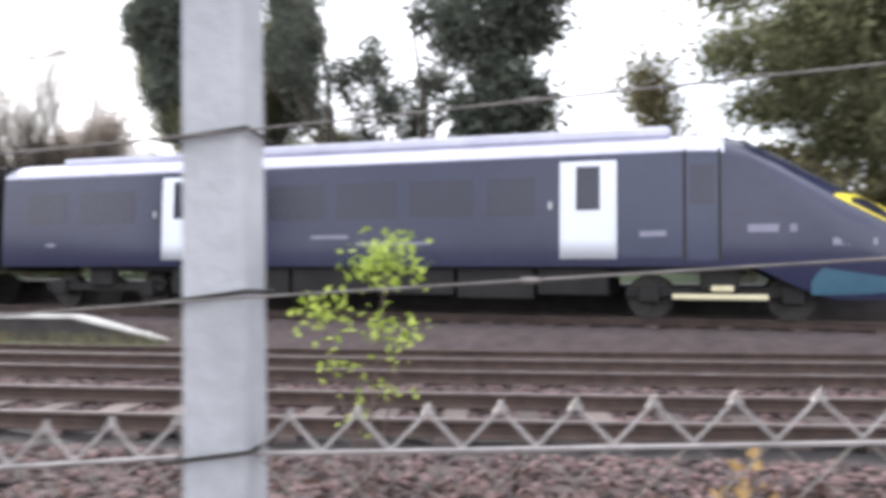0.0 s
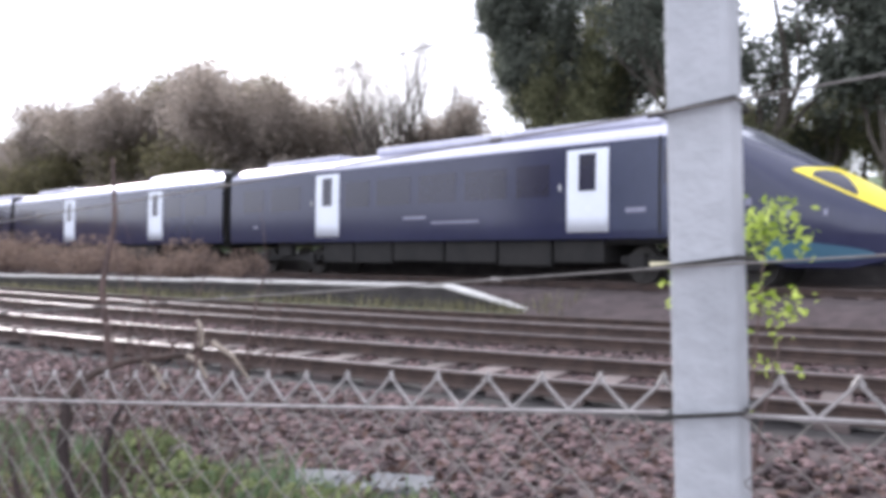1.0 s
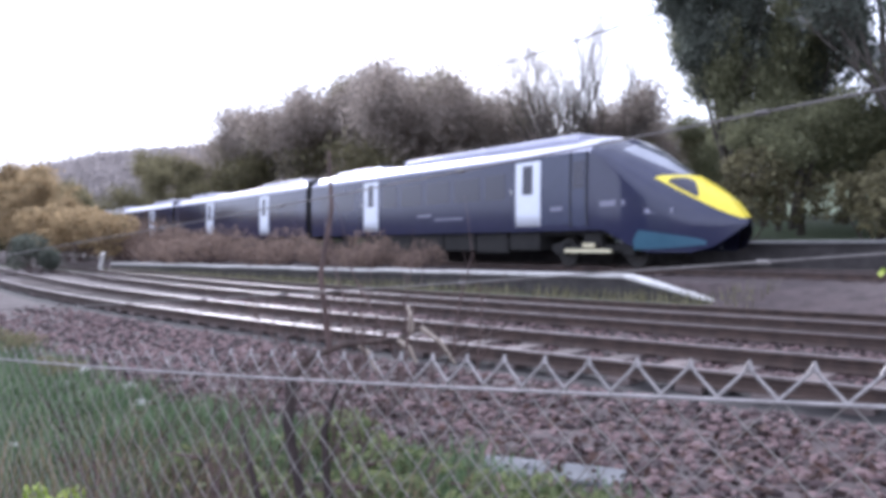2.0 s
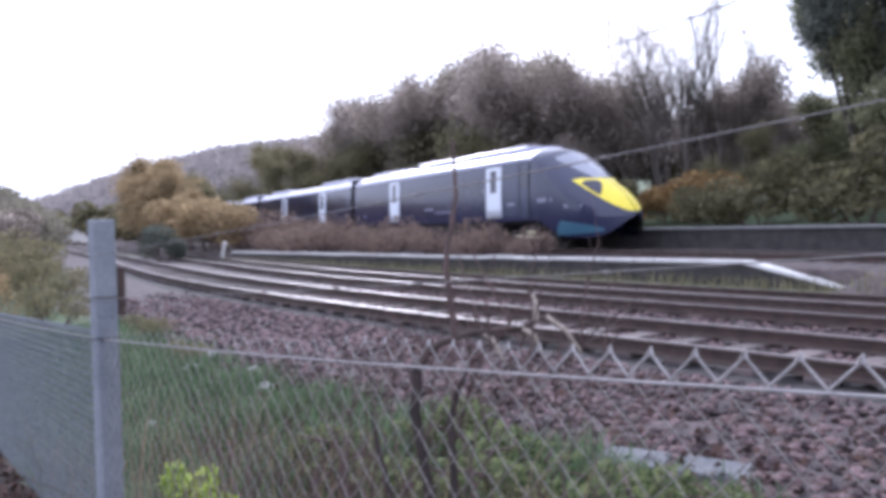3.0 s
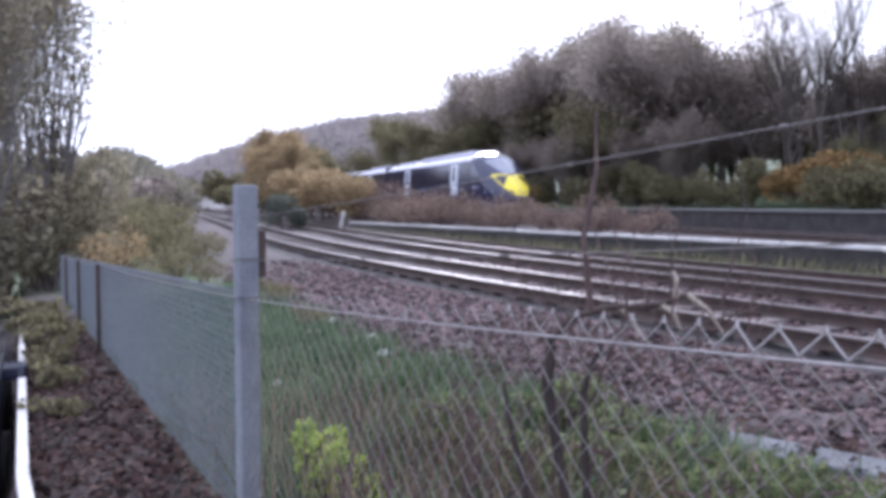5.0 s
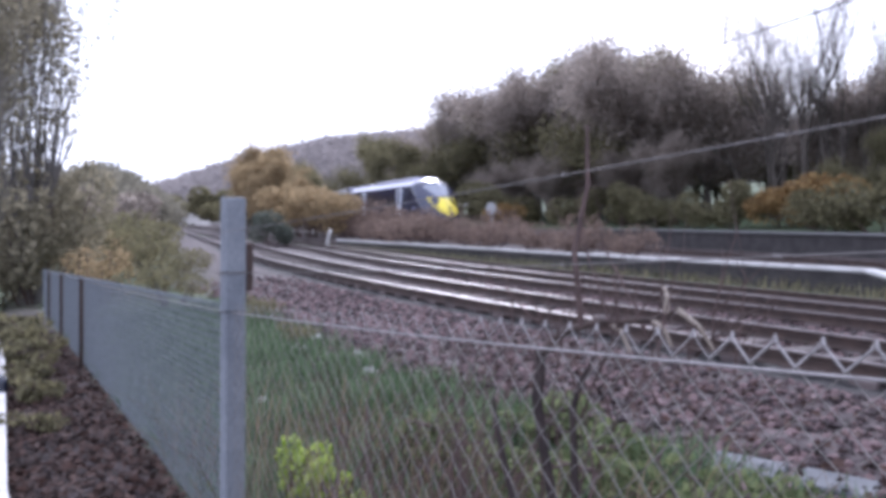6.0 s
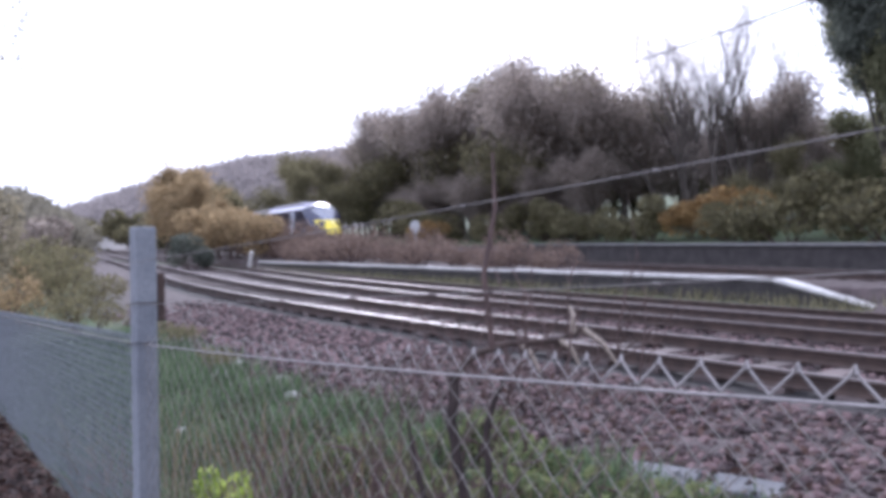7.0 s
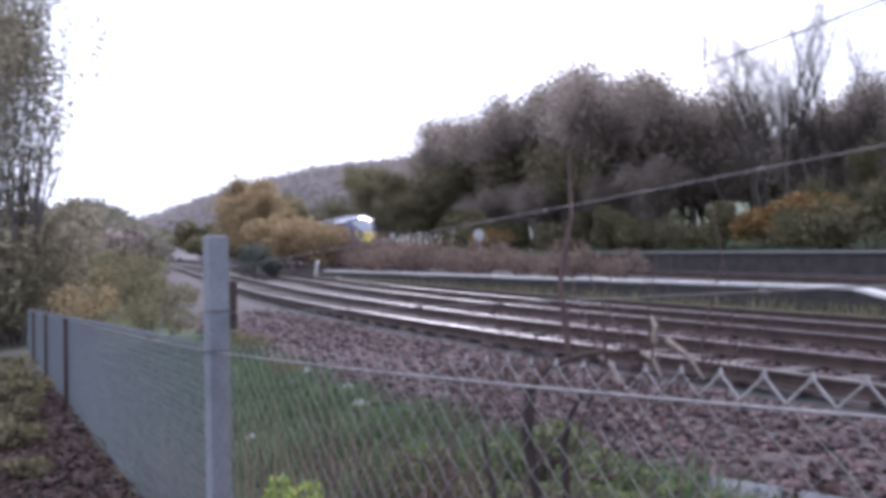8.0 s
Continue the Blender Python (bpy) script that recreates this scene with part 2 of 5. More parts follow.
def raw(name, verts, faces, mat, parent=None, smooth=False):
    me = bpy.data.meshes.new(name)
    me.from_pydata([tuple(v) for v in verts], [], [tuple(f) for f in faces])
    me.materials.append(mat)
    if smooth:
        me.shade_smooth()
    ob = new(name, me)
    if parent:
        ob.parent = parent
    return ob


def cards(rng, centres, size, flat=0.0, aspect=0.55):
    """Small bent leaves (two triangles folded on the midrib) at the centres; flat=1 lays them down."""
    n = len(centres)
    c = np.asarray(centres, float)
    a = rng.normal(size=(n, 3))
    a[:, 2] *= 1 - flat
    a /= np.linalg.norm(a, axis=1, keepdims=True)
    b = rng.normal(size=(n, 3))
    b[:, 2] *= 1 - flat
    b -= a * (a * b).sum(1, keepdims=True)
    b /= np.linalg.norm(b, axis=1, keepdims=True)
    k = np.cross(a, b)
    s = (size * rng.uniform(0.6, 1.4, n))[:, None]
    v = np.stack([c - a * s, c + b * s * aspect + k * s * 0.18, c + a * s, c - b * s * aspect + k * s * 0.18], 1).reshape(-1, 3)
    i = np.arange(n)[:, None] * 4
    f = np.concatenate([i + [0, 1, 2], i + [0, 2, 3]])
    return v, f


def empty(name, m, label, category, group="", kind=""):
    ob = new(name)
    ob.matrix_basis = m
    return tagged(ob, label, category, group, kind)


def smooth(a, b, x):
    t = np.clip((x - a) / (b - a), 0, 1)
    return t * t * (3 - 2 * t)


# ---- plan of the place ----
RAIL_Z, SLEEPER_TOP = 0.40, 0.25
TRAIN_Y, TRAIN_RAIL = 17.2, 0.78
FENCE_A, FENCE_B, FENCE_SLOPE = (-0.437, 0.666), (-3.32, 0.045), 0.2152


def fence_y(x):
    x = np.asarray(x)
    left = np.where(x > FENCE_B[0], FENCE_A[1] + FENCE_SLOPE * (x - FENCE_A[0]), FENCE_B[1] + 0.15 * (x - FENCE_B[0]))
    return np.where(x > FENCE_A[0], FENCE_A[1] + 0.12 * (x - FENCE_A[0]), left)


def fence_top(x):
    return np.where(np.asarray(x) > FENCE_B[0], 1.43 + 0.073 * (x - FENCE_A[0]), 1.2195 + 0.05 * (x - FENCE_B[0]))


def path_z(x):
    return np.clip(fence_top(x) - 0.93, -0.9, 0.75)


def rail_y(x):
    """The nearest rail: curved on the left, straight further on."""
    x = np.asarray(x, float)
    xc = np.clip(x, -28.9, 4)
    y = 6.95 + 0.26 * xc + 0.0045 * xc * xc
    return y + np.where(x > 4, (x - 4) * 0.296, 0)


def wall_y(x):
    return 13.55 + 0.148 * (x + 12.55)


def wall_top(x):
    return 0.755 + 0.0039 * (np.minimum(x, -12.55) + 12.55) - np.where(x > -12.55, (x + 12.55) * 0.2135, 0)


def ground_z(x, y):
    x, y = np.asarray(x, float), np.asarray(y, float)
    fy, ry = fence_y(np.clip(x, -30, 8)), rail_y(np.clip(x, -200, 30))
    z = path_z(x)
    kerb = fy - 0.78
    z = np.where(y < kerb, z - 0.8 * smooth(-1.5, -3.5, x), z)                       # the sunken car park
    z = z + (0.16 - z) * smooth(fy + 0.3, np.maximum(ry - 1.6, fy + 1.6), y)
    z = z + (0.2 - z) * smooth(ry - 1.5, ry - 0.9, y)
    back = np.where(x < -10.0, wall_y(x) + 0.12, 12.8)
    width = np.where(x < -10.0, 0.05, 1.6)
    on = smooth(0, 1, (y - back) / width) * smooth(-75, -45, x) 
    z = z + (0.6 - z) * on
    z = z + (1.3 - z) * smooth(19.2, 21.5, y)
    z = z + 0.12 * np.clip(y - 25, 0, 60) * smooth(140, 90, np.abs(x + 40))
    return z


# ---- ground, tracks, walls ----
def grass_width(x):
    return np.interp(-np.asarray(x, float), [0.5, 1.5, 3.2, 9, 14], [0.3, 1.45, 2.75, 2.5, 2.9])


def build_ground():
    def axis(lo, hi, a, b, step, grow):
        mid = list(np.arange(a, b + 1e-6, step))
        left, right, s = [a], [b], step
        while left[-1] > lo:
            s *= grow
            left.append(left[-1] - s)
        s = step
        while right[-1] < hi:
            s *= grow
            right.append(right[-1] + s)
        return np.array(left[:0:-1] + mid + right[1:])
    xs = axis(-1800, 900, -17, 4, 0.14, 1.09)
    ys = axis(-900, 1800, -4, 16, 0.14, 1.09)
    X, Y = np.meshgrid(xs, ys, indexing="ij")
    Z = ground_z(X, Y)
    rng = np.random.default_rng(3)
    near = smooth(60, 20, np.hypot(X + 6, Y - 5))
    Z = Z + near * rng.normal(0, 0.014, X.shape)
    n, m = X.shape
    verts = np.stack([X, Y, Z], -1).reshape(-1, 3)
    i, j = np.meshgrid(np.arange(n - 1), np.arange(m - 1), indexing="ij")
    q = (i * m + j).ravel()
    faces = np.stack([q, q + m, q + m + 1, q + 1], 1)
    ob = raw("ground", verts, faces.tolist(), M_GROUND, smooth=True)
    fy, ry = fence_y(np.clip(X, -30, 8)), rail_y(np.clip(X, -200, 30))
    g = smooth(-0.6, -1.8, X) * smooth(fy - 0.1, fy + 0.2, Y) * smooth(ry - 1.4, ry - 2.0, Y)     # grass on the bank
    edge = fy + grass_width(X)
    g = g * smooth(edge + 0.4, edge - 0.3, Y)
    g = np.maximum(g, 0.9 * smooth(22, 25, Y))
    g = np.maximum(g, 0.6 * smooth(-1.5, -0.4, Y - wall_y(X)) * smooth(0.1, -0.1, Y - wall_y(X)) * (X < -10))
    g = np.maximum(g, 0.8 * smooth(-16, -30, X) * smooth(ry - 1.6, ry - 3, Y))
    at = ob.data.attributes.new("green", "FLOAT", "POINT")
    at.data.foreach_set("value", np.clip(g, 0, 1).ravel().astype(np.float32))
    d = Y - rail_y(np.clip(X, -60, 30))
    rail_shade = smooth(-0.62, -0.4, d) * smooth(0.5, 0.2, d) * (np.abs(X + 12) < 30)          # shade beside the nearest rail, painted as a dark band
    at = ob.data.attributes.new("rail_shade", "FLOAT", "POINT")
    at.data.foreach_set("value", np.clip(rail_shade, 0, 1).ravel().astype(np.float32))
    return tagged(ob, "brown soil and ballast ground with grassy banks", "ground", kind="structure")


def rail_profile(head=0.035, h=0.15, foot=0.07):
    return [(-foot, 0), (foot, 0), (foot, 0.012), (0.012, 0.035), (0.012, h - 0.045), (head, h - 0.035), (head, h - 0.004), (-head, h - 0.004), (-head, h - 0.035), (-0.012, h - 0.045), (-0.012, 0.035), (-foot, 0.012)]


def sweep(bm, path, profile, z):
    rings = []
    for i, (x, y) in enumerate(path):
        x0, y0 = path[max(i - 1, 0)]
        x1, y1 = path[min(i + 1, len(path) - 1)]
        d = Vector((x1 - x0, y1 - y0)).normalized()
        rings.append([bm.verts.new((x - d.y * u, y + d.x * u, z + v)) for u, v in profile])
    k = len(profile)
    for a, b in zip(rings, rings[1:]):
        for j in range(k):
            bm.faces.new((a[j], a[(j + 1) % k], b[(j + 1) % k], b[j]))
    bm.faces.new(rings[0])
    bm.faces.new(rings[-1][::-1])


def offset_path(off, xs):
    out = []
    for x in xs:
        s = (float(rail_y(x + 0.1)) - float(rail_y(x - 0.1))) / 0.2
        n = Vector((-s, 1)).normalized()
        out.append((x + n.x * off, float(rail_y(x)) + n.y * off))
    return out


SLEEPER_MESH = {}


def sleeper_mesh():
    if "m" not in SLEEPER_MESH:
        bm = bmesh.new()
        box(bm, -0.125, 0.125, -0.86, 1.3, -0.13, 0.0, 0.012)
        SLEEPER_MESH["m"] = mesh_from(bm, "sleeper", M_SLEEPER)
    return SLEEPER_MESH["m"]


def build_track(name, offs, label, xs, curved=True, y=0, rail_z=RAIL_Z, third=None, sleeper_range=(-34, 7)):
    track = empty(name, Matrix(), label, "railway track", kind="structure")
    for off in offs:
        path = offset_path(off, xs) if curved else [(x, y + off) for x in xs]
        bm = bmesh.new()
        sweep(bm, path, rail_profile(), rail_z - 0.15)
        rail = part("rail", bm, M_RUSTRAIL, track, "rusty steel running rail")
        bm = bmesh.new()
        sweep(bm, path, [(-0.033, 0), (0.033, 0), (0.03, 0.006), (-0.03, 0.006)], rail_z - 0.004)
        part("rail_head", bm, M_RAILTOP, rail, "bright worn running surface")
    if third is not None:
        path = offset_path(third, xs) if curved else [(x, y + third) for x in xs]
        bm = bmesh.new()
        sweep(bm, path, rail_profile(0.038, 0.11, 0.045), rail_z - 0.02)
        part("conductor_rail", bm, M_RUSTRAIL, track, "rusty raised conductor rail")
    mid = sum(offs) / 2
    x = sleeper_range[0]
    while x < sleeper_range[1]:
        if curved:
            (px, py), = offset_path(mid, [x])
            s = (float(rail_y(x + 0.1)) - float(rail_y(x - 0.1))) / 0.2
        else:
            px, py, s = x, y + mid, 0
        ob = new("sleeper", sleeper_mesh())
        ob.parent = track
        ob.matrix_basis = pose(px, py, rail_z - 0.15 + random.uniform(-0.008, 0.004), 0, 0, math.degrees(math.atan(s)) + random.uniform(-1, 1))
        x += 0.68
    return track


def build_wall():
    """The low wall of the old platform, with its pale edge and the ramp at its end."""
    wall = empty("retaining_wall", Matrix(), "low dark wall with a pale concrete edge along the track", "wall", kind="structure")
    xs = frange(-42.0, -12.55, 1.5) + [-11.7, -10.86, -10.03]
    for x0, x1 in zip(xs, xs[1:]):
        ya, yb, za, zb = wall_y(x0), wall_y(x1), float(wall_top(np.array(x0))), float(wall_top(np.array(x1)))
        jog = random.uniform(-0.012, 0.012)
        dip = random.uniform(-0.012, 0.012)
        ramp = x1 > -12.0
        bm = bmesh.new()
        v = [bm.verts.new(p) for p in ((x0, ya, -0.1), (x1, yb, -0.1), (x1, yb, zb - 0.09), (x0, ya, za - 0.09), (x0, ya + 0.35, -0.1), (x1, yb + 0.35, -0.1), (x1, yb + 0.35, zb - 0.09), (x0, ya + 0.35, za - 0.09))]
        for f in ((0, 1, 2, 3), (5, 4, 7, 6), (3, 2, 6, 7), (1, 5, 6, 2), (4, 0, 3, 7)):
            bm.faces.new([v[k] for k in f])
        part("wall_bay", bm, M_BRICKDARK, wall)
        bm = bmesh.new()
        w = 0.34 if x0 > -22 else 0.26
        g = 0.008
        pts = ((x0 + g, ya - 0.05 + jog, za - 0.085 + dip), (x1 - g, yb - 0.05 + jog, zb - 0.085 + dip), (x1 - g, yb - 0.05 + jog, zb + dip), (x0 + g, ya - 0.05 + jog, za + dip))
        back = [(px, py + w, pz) for px, py, pz in pts]
        v = [bm.verts.new(p) for p in (*pts, *back)]
        for f in ((0, 1, 2, 3), (5, 4, 7, 6), (3, 2, 6, 7), (1, 5, 6, 2), (4, 0, 3, 7), (1, 0, 4, 5)):
            bm.faces.new([v[k] for k in f])
        bmesh.ops.bevel(bm, geom=list(bm.edges), offset=0.012, segments=1, affect="EDGES")
        part("coping_slab", bm, M_WHITEWOOD if ramp else M_PALE, wall)
    return wall


def build_platform():
    """The platform behind the moving train: a dark face, a pale edge, a paved top."""
    plat = empty("platform", Matrix(), "station platform with dark face and pale edge slabs", "platform", kind="structure")
    y0, top = TRAIN_Y + 1.75, TRAIN_RAIL + 0.66
    bm = bmesh.new()
    box(bm, -33, 60, y0 + 0.08, y0 + 5.0, 0.3, top - 0.07)
    part("platform_body", bm, M_BRICKDARK, plat)
    bm = bmesh.new()
    box(bm, -33, 60, y0 + 0.72, y0 + 5.0, top - 0.07, top - 0.006)
    part("platform_paving", bm, M_PLATFORM, plat)
    x = -33.0
    bm = bmesh.new()
    box(bm, 0.006, 0.894, 0, 0.7, -0.068, 0, 0.01)
    me = mesh_from(bm, "edge_slab", M_PLATFORM)
    while x < 30:
        ob = new("edge_slab", me)
        ob.parent = plat
        ob.matrix_basis = pose(x, y0 + random.uniform(-0.01, 0.01), top)
        x += 0.9
    return plat


# ---- the train ----
def interp(table, u):
    if 4.6 < u < 9 and table is not WOOD_TOP:
        u = 4.6 + (u - 4.6) / 0.93          # the nose as long as it is
    return float(np.interp(u, [p[0] for p in table], [p[1] for p in table]))


WOOD_TOP = []
ZT = [(-15, 3.72), (2.3, 3.72), (2.9, 3.70), (3.5, 3.56), (4.1, 3.26), (4.6, 2.97), (5.2, 2.63), (5.7, 2.38), (6.1, 2.18), (6.5, 1.95), (6.8, 1.74), (7.05, 1.5), (7.2, 1.32), (7.32, 1.14)]
ZB = [(-15, 1.02), (3.6, 1.02), (4.4, 0.62), (5.0, 0.42), (6.2, 0.42), (6.7, 0.55), (7.0, 0.75), (7.2, 0.95), (7.32, 1.1)]
HW = [(-15, 1.40), (3.4, 1.40), (4.2, 1.37), (5.0, 1.28), (5.7, 1.14), (6.3, 0.94), (6.8, 0.68), (7.05, 0.48), (7.22, 0.28), (7.32, 0.06)]
ZS = [(-15, 0.80), (3.0, 0.80), (4.2, 0.68), (5.4, 0.52), (6.3, 0.42), (7.32, 0.4)]


def half_width(u, z):
    zt, zb, w, r = interp(ZT, u), interp(ZB, u), interp(HW, u), interp(ZS, u)
    zs = zb + (zt - zb) * r
    if z <= zs:
        return w * (1 - 0.035 * max(0.0, (z - 1.6) / 1.6) ** 2 - 0.05 * max(0.0, (1.5 - z) / 1.1) ** 2)
    side = w * (1 - 0.035 * max(0.0, (zs - 1.6) / 1.6) ** 2)
    q = min(1.0, (z - zs) / max(1e-6, zt - zs))
    return side * max(0.0, 1 - q ** 2.1) ** 0.62


def skin(bm, us, lo, hi, rows=12, out=0.0, sides=(-1, 1)):
    """A patch of the body's skin between two height lines lo(u) and hi(u); out: metres proud of it. side -1 faces the camera."""
    for side in sides:
        grid = []
        for u in us:
            a, b = lo(u), min(hi(u), interp(ZT, u))
            col = []
            for k in range(rows + 1):
                z = a + (b - a) * math.sin(math.pi / 2 * k / rows)
                y = half_width(u, z)
                nz = out * (0.15 if z < a + (b - a) * 0.5 else 0.8)
                col.append(bm.verts.new((u, side * (y + out), z + nz)))
            grid.append(col)
        for p, q in zip(grid, grid[1:]):
            for k in range(rows):
                f = (p[k], q[k], q[k + 1], p[k + 1])
                bm.faces.new(f if side < 0 else f[::-1])
    bmesh.ops.remove_doubles(bm, verts=bm.verts, dist=0.0008)


def frange(a, b, step):
    n = max(1, round((b - a) / step))
    return [a + (b - a) * i / n for i in range(n + 1)]


def side_door(car, u, w=1.12):
    """A white sliding door on both flanks, standing a little proud, with its window, seal and control button."""
    for side in (-1, 1):
        bm = bmesh.new()
        skin(bm, frange(u, u + w, 0.14), lambda _: 1.17, lambda _: 3.09, 8, 0.014, (side,))
        bmesh.ops.solidify(bm, geom=bm.faces[:], thickness=0.03)
        door = part("door", bm, M_DOORWHITE, car, "white sliding door", True)
        bm = bmesh.new()
        skin(bm, frange(u + 0.33, u + w - 0.33, 0.1), lambda _: 2.13, lambda _: 2.98, 6, 0.022, (side,))
        part("door_window", bm, M_GLASS, door, "dark glazed door window", True)
        bm = bmesh.new()
        skin(bm, [u - 0.23, u - 0.15], lambda _: 2.16, lambda _: 2.3, 2, 0.02, (side,))
        part("door_button", bm, M_LAMP, car, "pale door button")


def bogie(car, u):
    b = new("bogie")
    b.parent = car
    b.matrix_basis = pose(u, 0, 0)
    for side in (-1, 1):
        bm = bmesh.new()
        box(bm, -1.75, 1.75, side * 1.02 - 0.07, side * 1.02 + 0.07, 0.42, 0.62, 0.03)
        box(bm, -0.35, 0.35, side * 1.08 - 0.12, side * 1.08 + 0.12, 0.55, 0.98, 0.05)
        for dx in (-1.3, 1.3):
            box(bm, dx - 0.2, dx + 0.2, side * 1.06 - 0.12, side * 1.06 + 0.12, 0.32, 0.68, 0.04)
        part("side_frame", bm, M_UNDER, b)
        for dx in (-1.3, 1.3):
            bm = bmesh.new()
            for r, y0, y1 in ((0.41, 0.70, 0.83), (0.46, 0.66, 0.70)):
                ra = [bm.verts.new((dx + r * math.cos(a), side * y0, 0.41 + r * math.sin(a))) for a in [math.pi * k / 12 for k in range(24)]]
                rb = [bm.verts.new((dx + r * math.cos(a), side * y1, 0.41 + r * math.sin(a))) for a in [math.pi * k / 12 for k in range(24)]]
                for k in range(24):
                    bm.faces.new((ra[k], ra[(k + 1) % 24], rb[(k + 1) % 24], rb[k]))
                bm.faces.new(ra)
                bm.faces.new(rb)
            part("wheel", bm, M_STEEL, b)


def underframe(car, u0, u1):
    rng = random.Random(round(u0 * 10))
    u = u0
    while u < u1 - 0.4:
        w = min(rng.uniform(0.9, 2.3), u1 - u)
        bm = bmesh.new()
        box(bm, u, u + w - 0.08, -1.27, 1.27, rng.uniform(0.28, 0.45), 1.0, 0.04)
        part("equipment_case", bm, M_UNDER, car)
        u += w
    bm = bmesh.new()
    box(bm, u0 - 2.5, u1 + 2.5, -1.15, 1.15, 0.9, 1.06)
    part("floor_frame", bm, M_UNDER, car)


def window_row(car, slots):
    for a, b in slots:
        for side in (-1, 1):
            bm = bmesh.new()
            skin(bm, frange(a, b, 0.3), lambda _: 2.05, lambda _: 2.82, 5, 0.006, (side,))
            part("window", bm, M_GLASS, car, "", True)


def marks(car, spots):
    for u, z, w, h in spots:
        bm = bmesh.new()
        skin(bm, [u, u + w], lambda _: z, lambda _: z + h, 2, 0.007, (-1,))
        part("marking", bm, M_MARK, car)


def end_car():
    """The tail car: long nose, yellow front, raked windscreen."""
    car = empty("train_car", Matrix(), "navy train end car with long yellow-fronted nose and white doors", "train car", "cars of the train")
    us = frange(-14.2, 2.3, 0.55) + frange(2.3, 7.12, 0.08)[1:]
    bm = bmesh.new()
    skin(bm, us, lambda u: interp(ZB, u), lambda u: interp(ZB, u) + (interp(ZT, u) - interp(ZB, u)) * 0.82, 14)
    part("body_side", bm, M_NAVY, car, "glossy navy body shell", True)
    bm = bmesh.new()
    skin(bm, [u for u in us if u > 3.05], lambda u: interp(ZB, u) + (interp(ZT, u) - interp(ZB, u)) * 0.82, lambda u: 9, 14)
    part("nose_top", bm, M_NAVY, car, "glossy navy top of the nose", True)
    bm = bmesh.new()
    skin(bm, [u for u in us if u < 3.16], lambda u: interp(ZB, u) + (interp(ZT, u) - interp(ZB, u)) * 0.82, lambda u: 9, 14)
    part("roof", bm, M_ROOF, car, "grey-blue roof, sky sheen put into its paint colour", True)
    edge = lambda u: 2.34 - (u - 5.02) * 0.54
    bm = bmesh.new()
    skin(bm, frange(5.02, 7.06, 0.06), edge, lambda u: min(2.4, edge(u) + 0.02 + (u - 5.02) * 0.9), 12, 0.012)
    nose = part("yellow_front", bm, M_YELLOW, car, "yellow warning panel over the nose", True)
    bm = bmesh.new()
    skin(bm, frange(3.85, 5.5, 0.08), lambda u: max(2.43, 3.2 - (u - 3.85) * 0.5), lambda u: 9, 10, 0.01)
    part("windscreen", bm, M_SCREEN, car, "raked windscreen, sky reflection put into its grey colour", True)
    for side in (-1, 1):
        bm = bmesh.new()
        lens = lambda u: edge(u) + 0.05
        skin(bm, frange(5.34, 6.12, 0.06), lens, lambda u: lens(u) + 0.25 * math.sin(math.pi * min(0.97, max(0.06, (u - 5.28) / 0.88))) ** 0.7, 4, 0.02, (side,))
        part("headlamp", bm, M_GLASS, nose, "dark swept headlamp lens", True)
        bm = bmesh.new()
        q = lambda u: min(0.99, max(0.02, (u - 4.55) / 1.95))
        skin(bm, frange(4.58, 6.45, 0.1), lambda u: 0.5 + 0.12 * q(u) ** 2, lambda u: 0.52 + 0.12 * q(u) ** 2 + 0.5 * (1 - q(u)) ** 0.6 * min(1, q(u) * 9) ** 0.5, 5, 0.015, (side,))
        part("skirt_panel", bm, M_TEAL, car, "teal rounded lower skirt panel", True)
        bm = bmesh.new()
        skin(bm, frange(2.4, 3.0, 0.2), lambda u: 1.14, lambda u: 3.2, 8, 0.01, (side,))
        cab = part("cab_door", bm, M_CABGREY, car, "dull blue cab door", True)
        for a in (2.36, 2.99):
            bm = bmesh.new()
            skin(bm, [a, a + 0.05], lambda u: 1.12, lambda u: 3.24, 8, 0.02, (side,))
            part("door_seal", bm, M_RUBBER, cab)
        bm = bmesh.new()
        skin(bm, [2.48, 2.92], lambda u: 2.2, lambda u: 2.95, 4, 0.016, (side,))
        part("cab_window", bm, M_GLASS, cab)
        bm = bmesh.new()
        skin(bm, frange(1.16, 2.34, 0.3), lambda u: 1.2, lambda u: 3.2, 8, 0.005, (side,))
        part("cab_panel", bm, M_CABGREY, car, "dull blue panel behind the cab", True)
    bm = bmesh.new()
    box(bm, -7.2, 2.1, -0.82, 0.82, 3.6, 3.83, 0.06)
    part("roof_fairing", bm, M_ROOF, car, "raised roof equipment fairing")
    bm = bmesh.new()
    box(bm, -12.9, -9.0, -0.75, 0.75, 3.6, 3.78, 0.05)
    part("air_conditioner", bm, M_ROOF, car)
    side_door(car, 0.0)
    side_door(car, -9.4)
    window_row(car, [(-8.0, -6.9), (-6.6, -5.2), (-4.9, -3.5), (-3.2, -1.8), (-1.5, -0.5), (-13.4, -12.2), (-11.8, -10.2)])
    marks(car, [(-5.5, 1.62, 0.9, 0.07), (-4.4, 1.48, 1.7, 0.05), (1.55, 1.6, 0.5, 0.1), (3.5, 1.66, 0.85, 0.14), (4.95, 1.42, 0.75, 0.12), (-12.8, 1.5, 0.28, 0.07)])
    bm = bmesh.new()
    box(bm, 2.15, 3.85, -1.44, -1.3, 0.4, 0.5, 0.02)
    part("shoe_beam", bm, M_BEAM, car, "cream insulated collector beam")
    bm = bmesh.new()
    box(bm, 2.85, 3.25, -1.43, -1.3, 0.55, 0.66, 0.02)
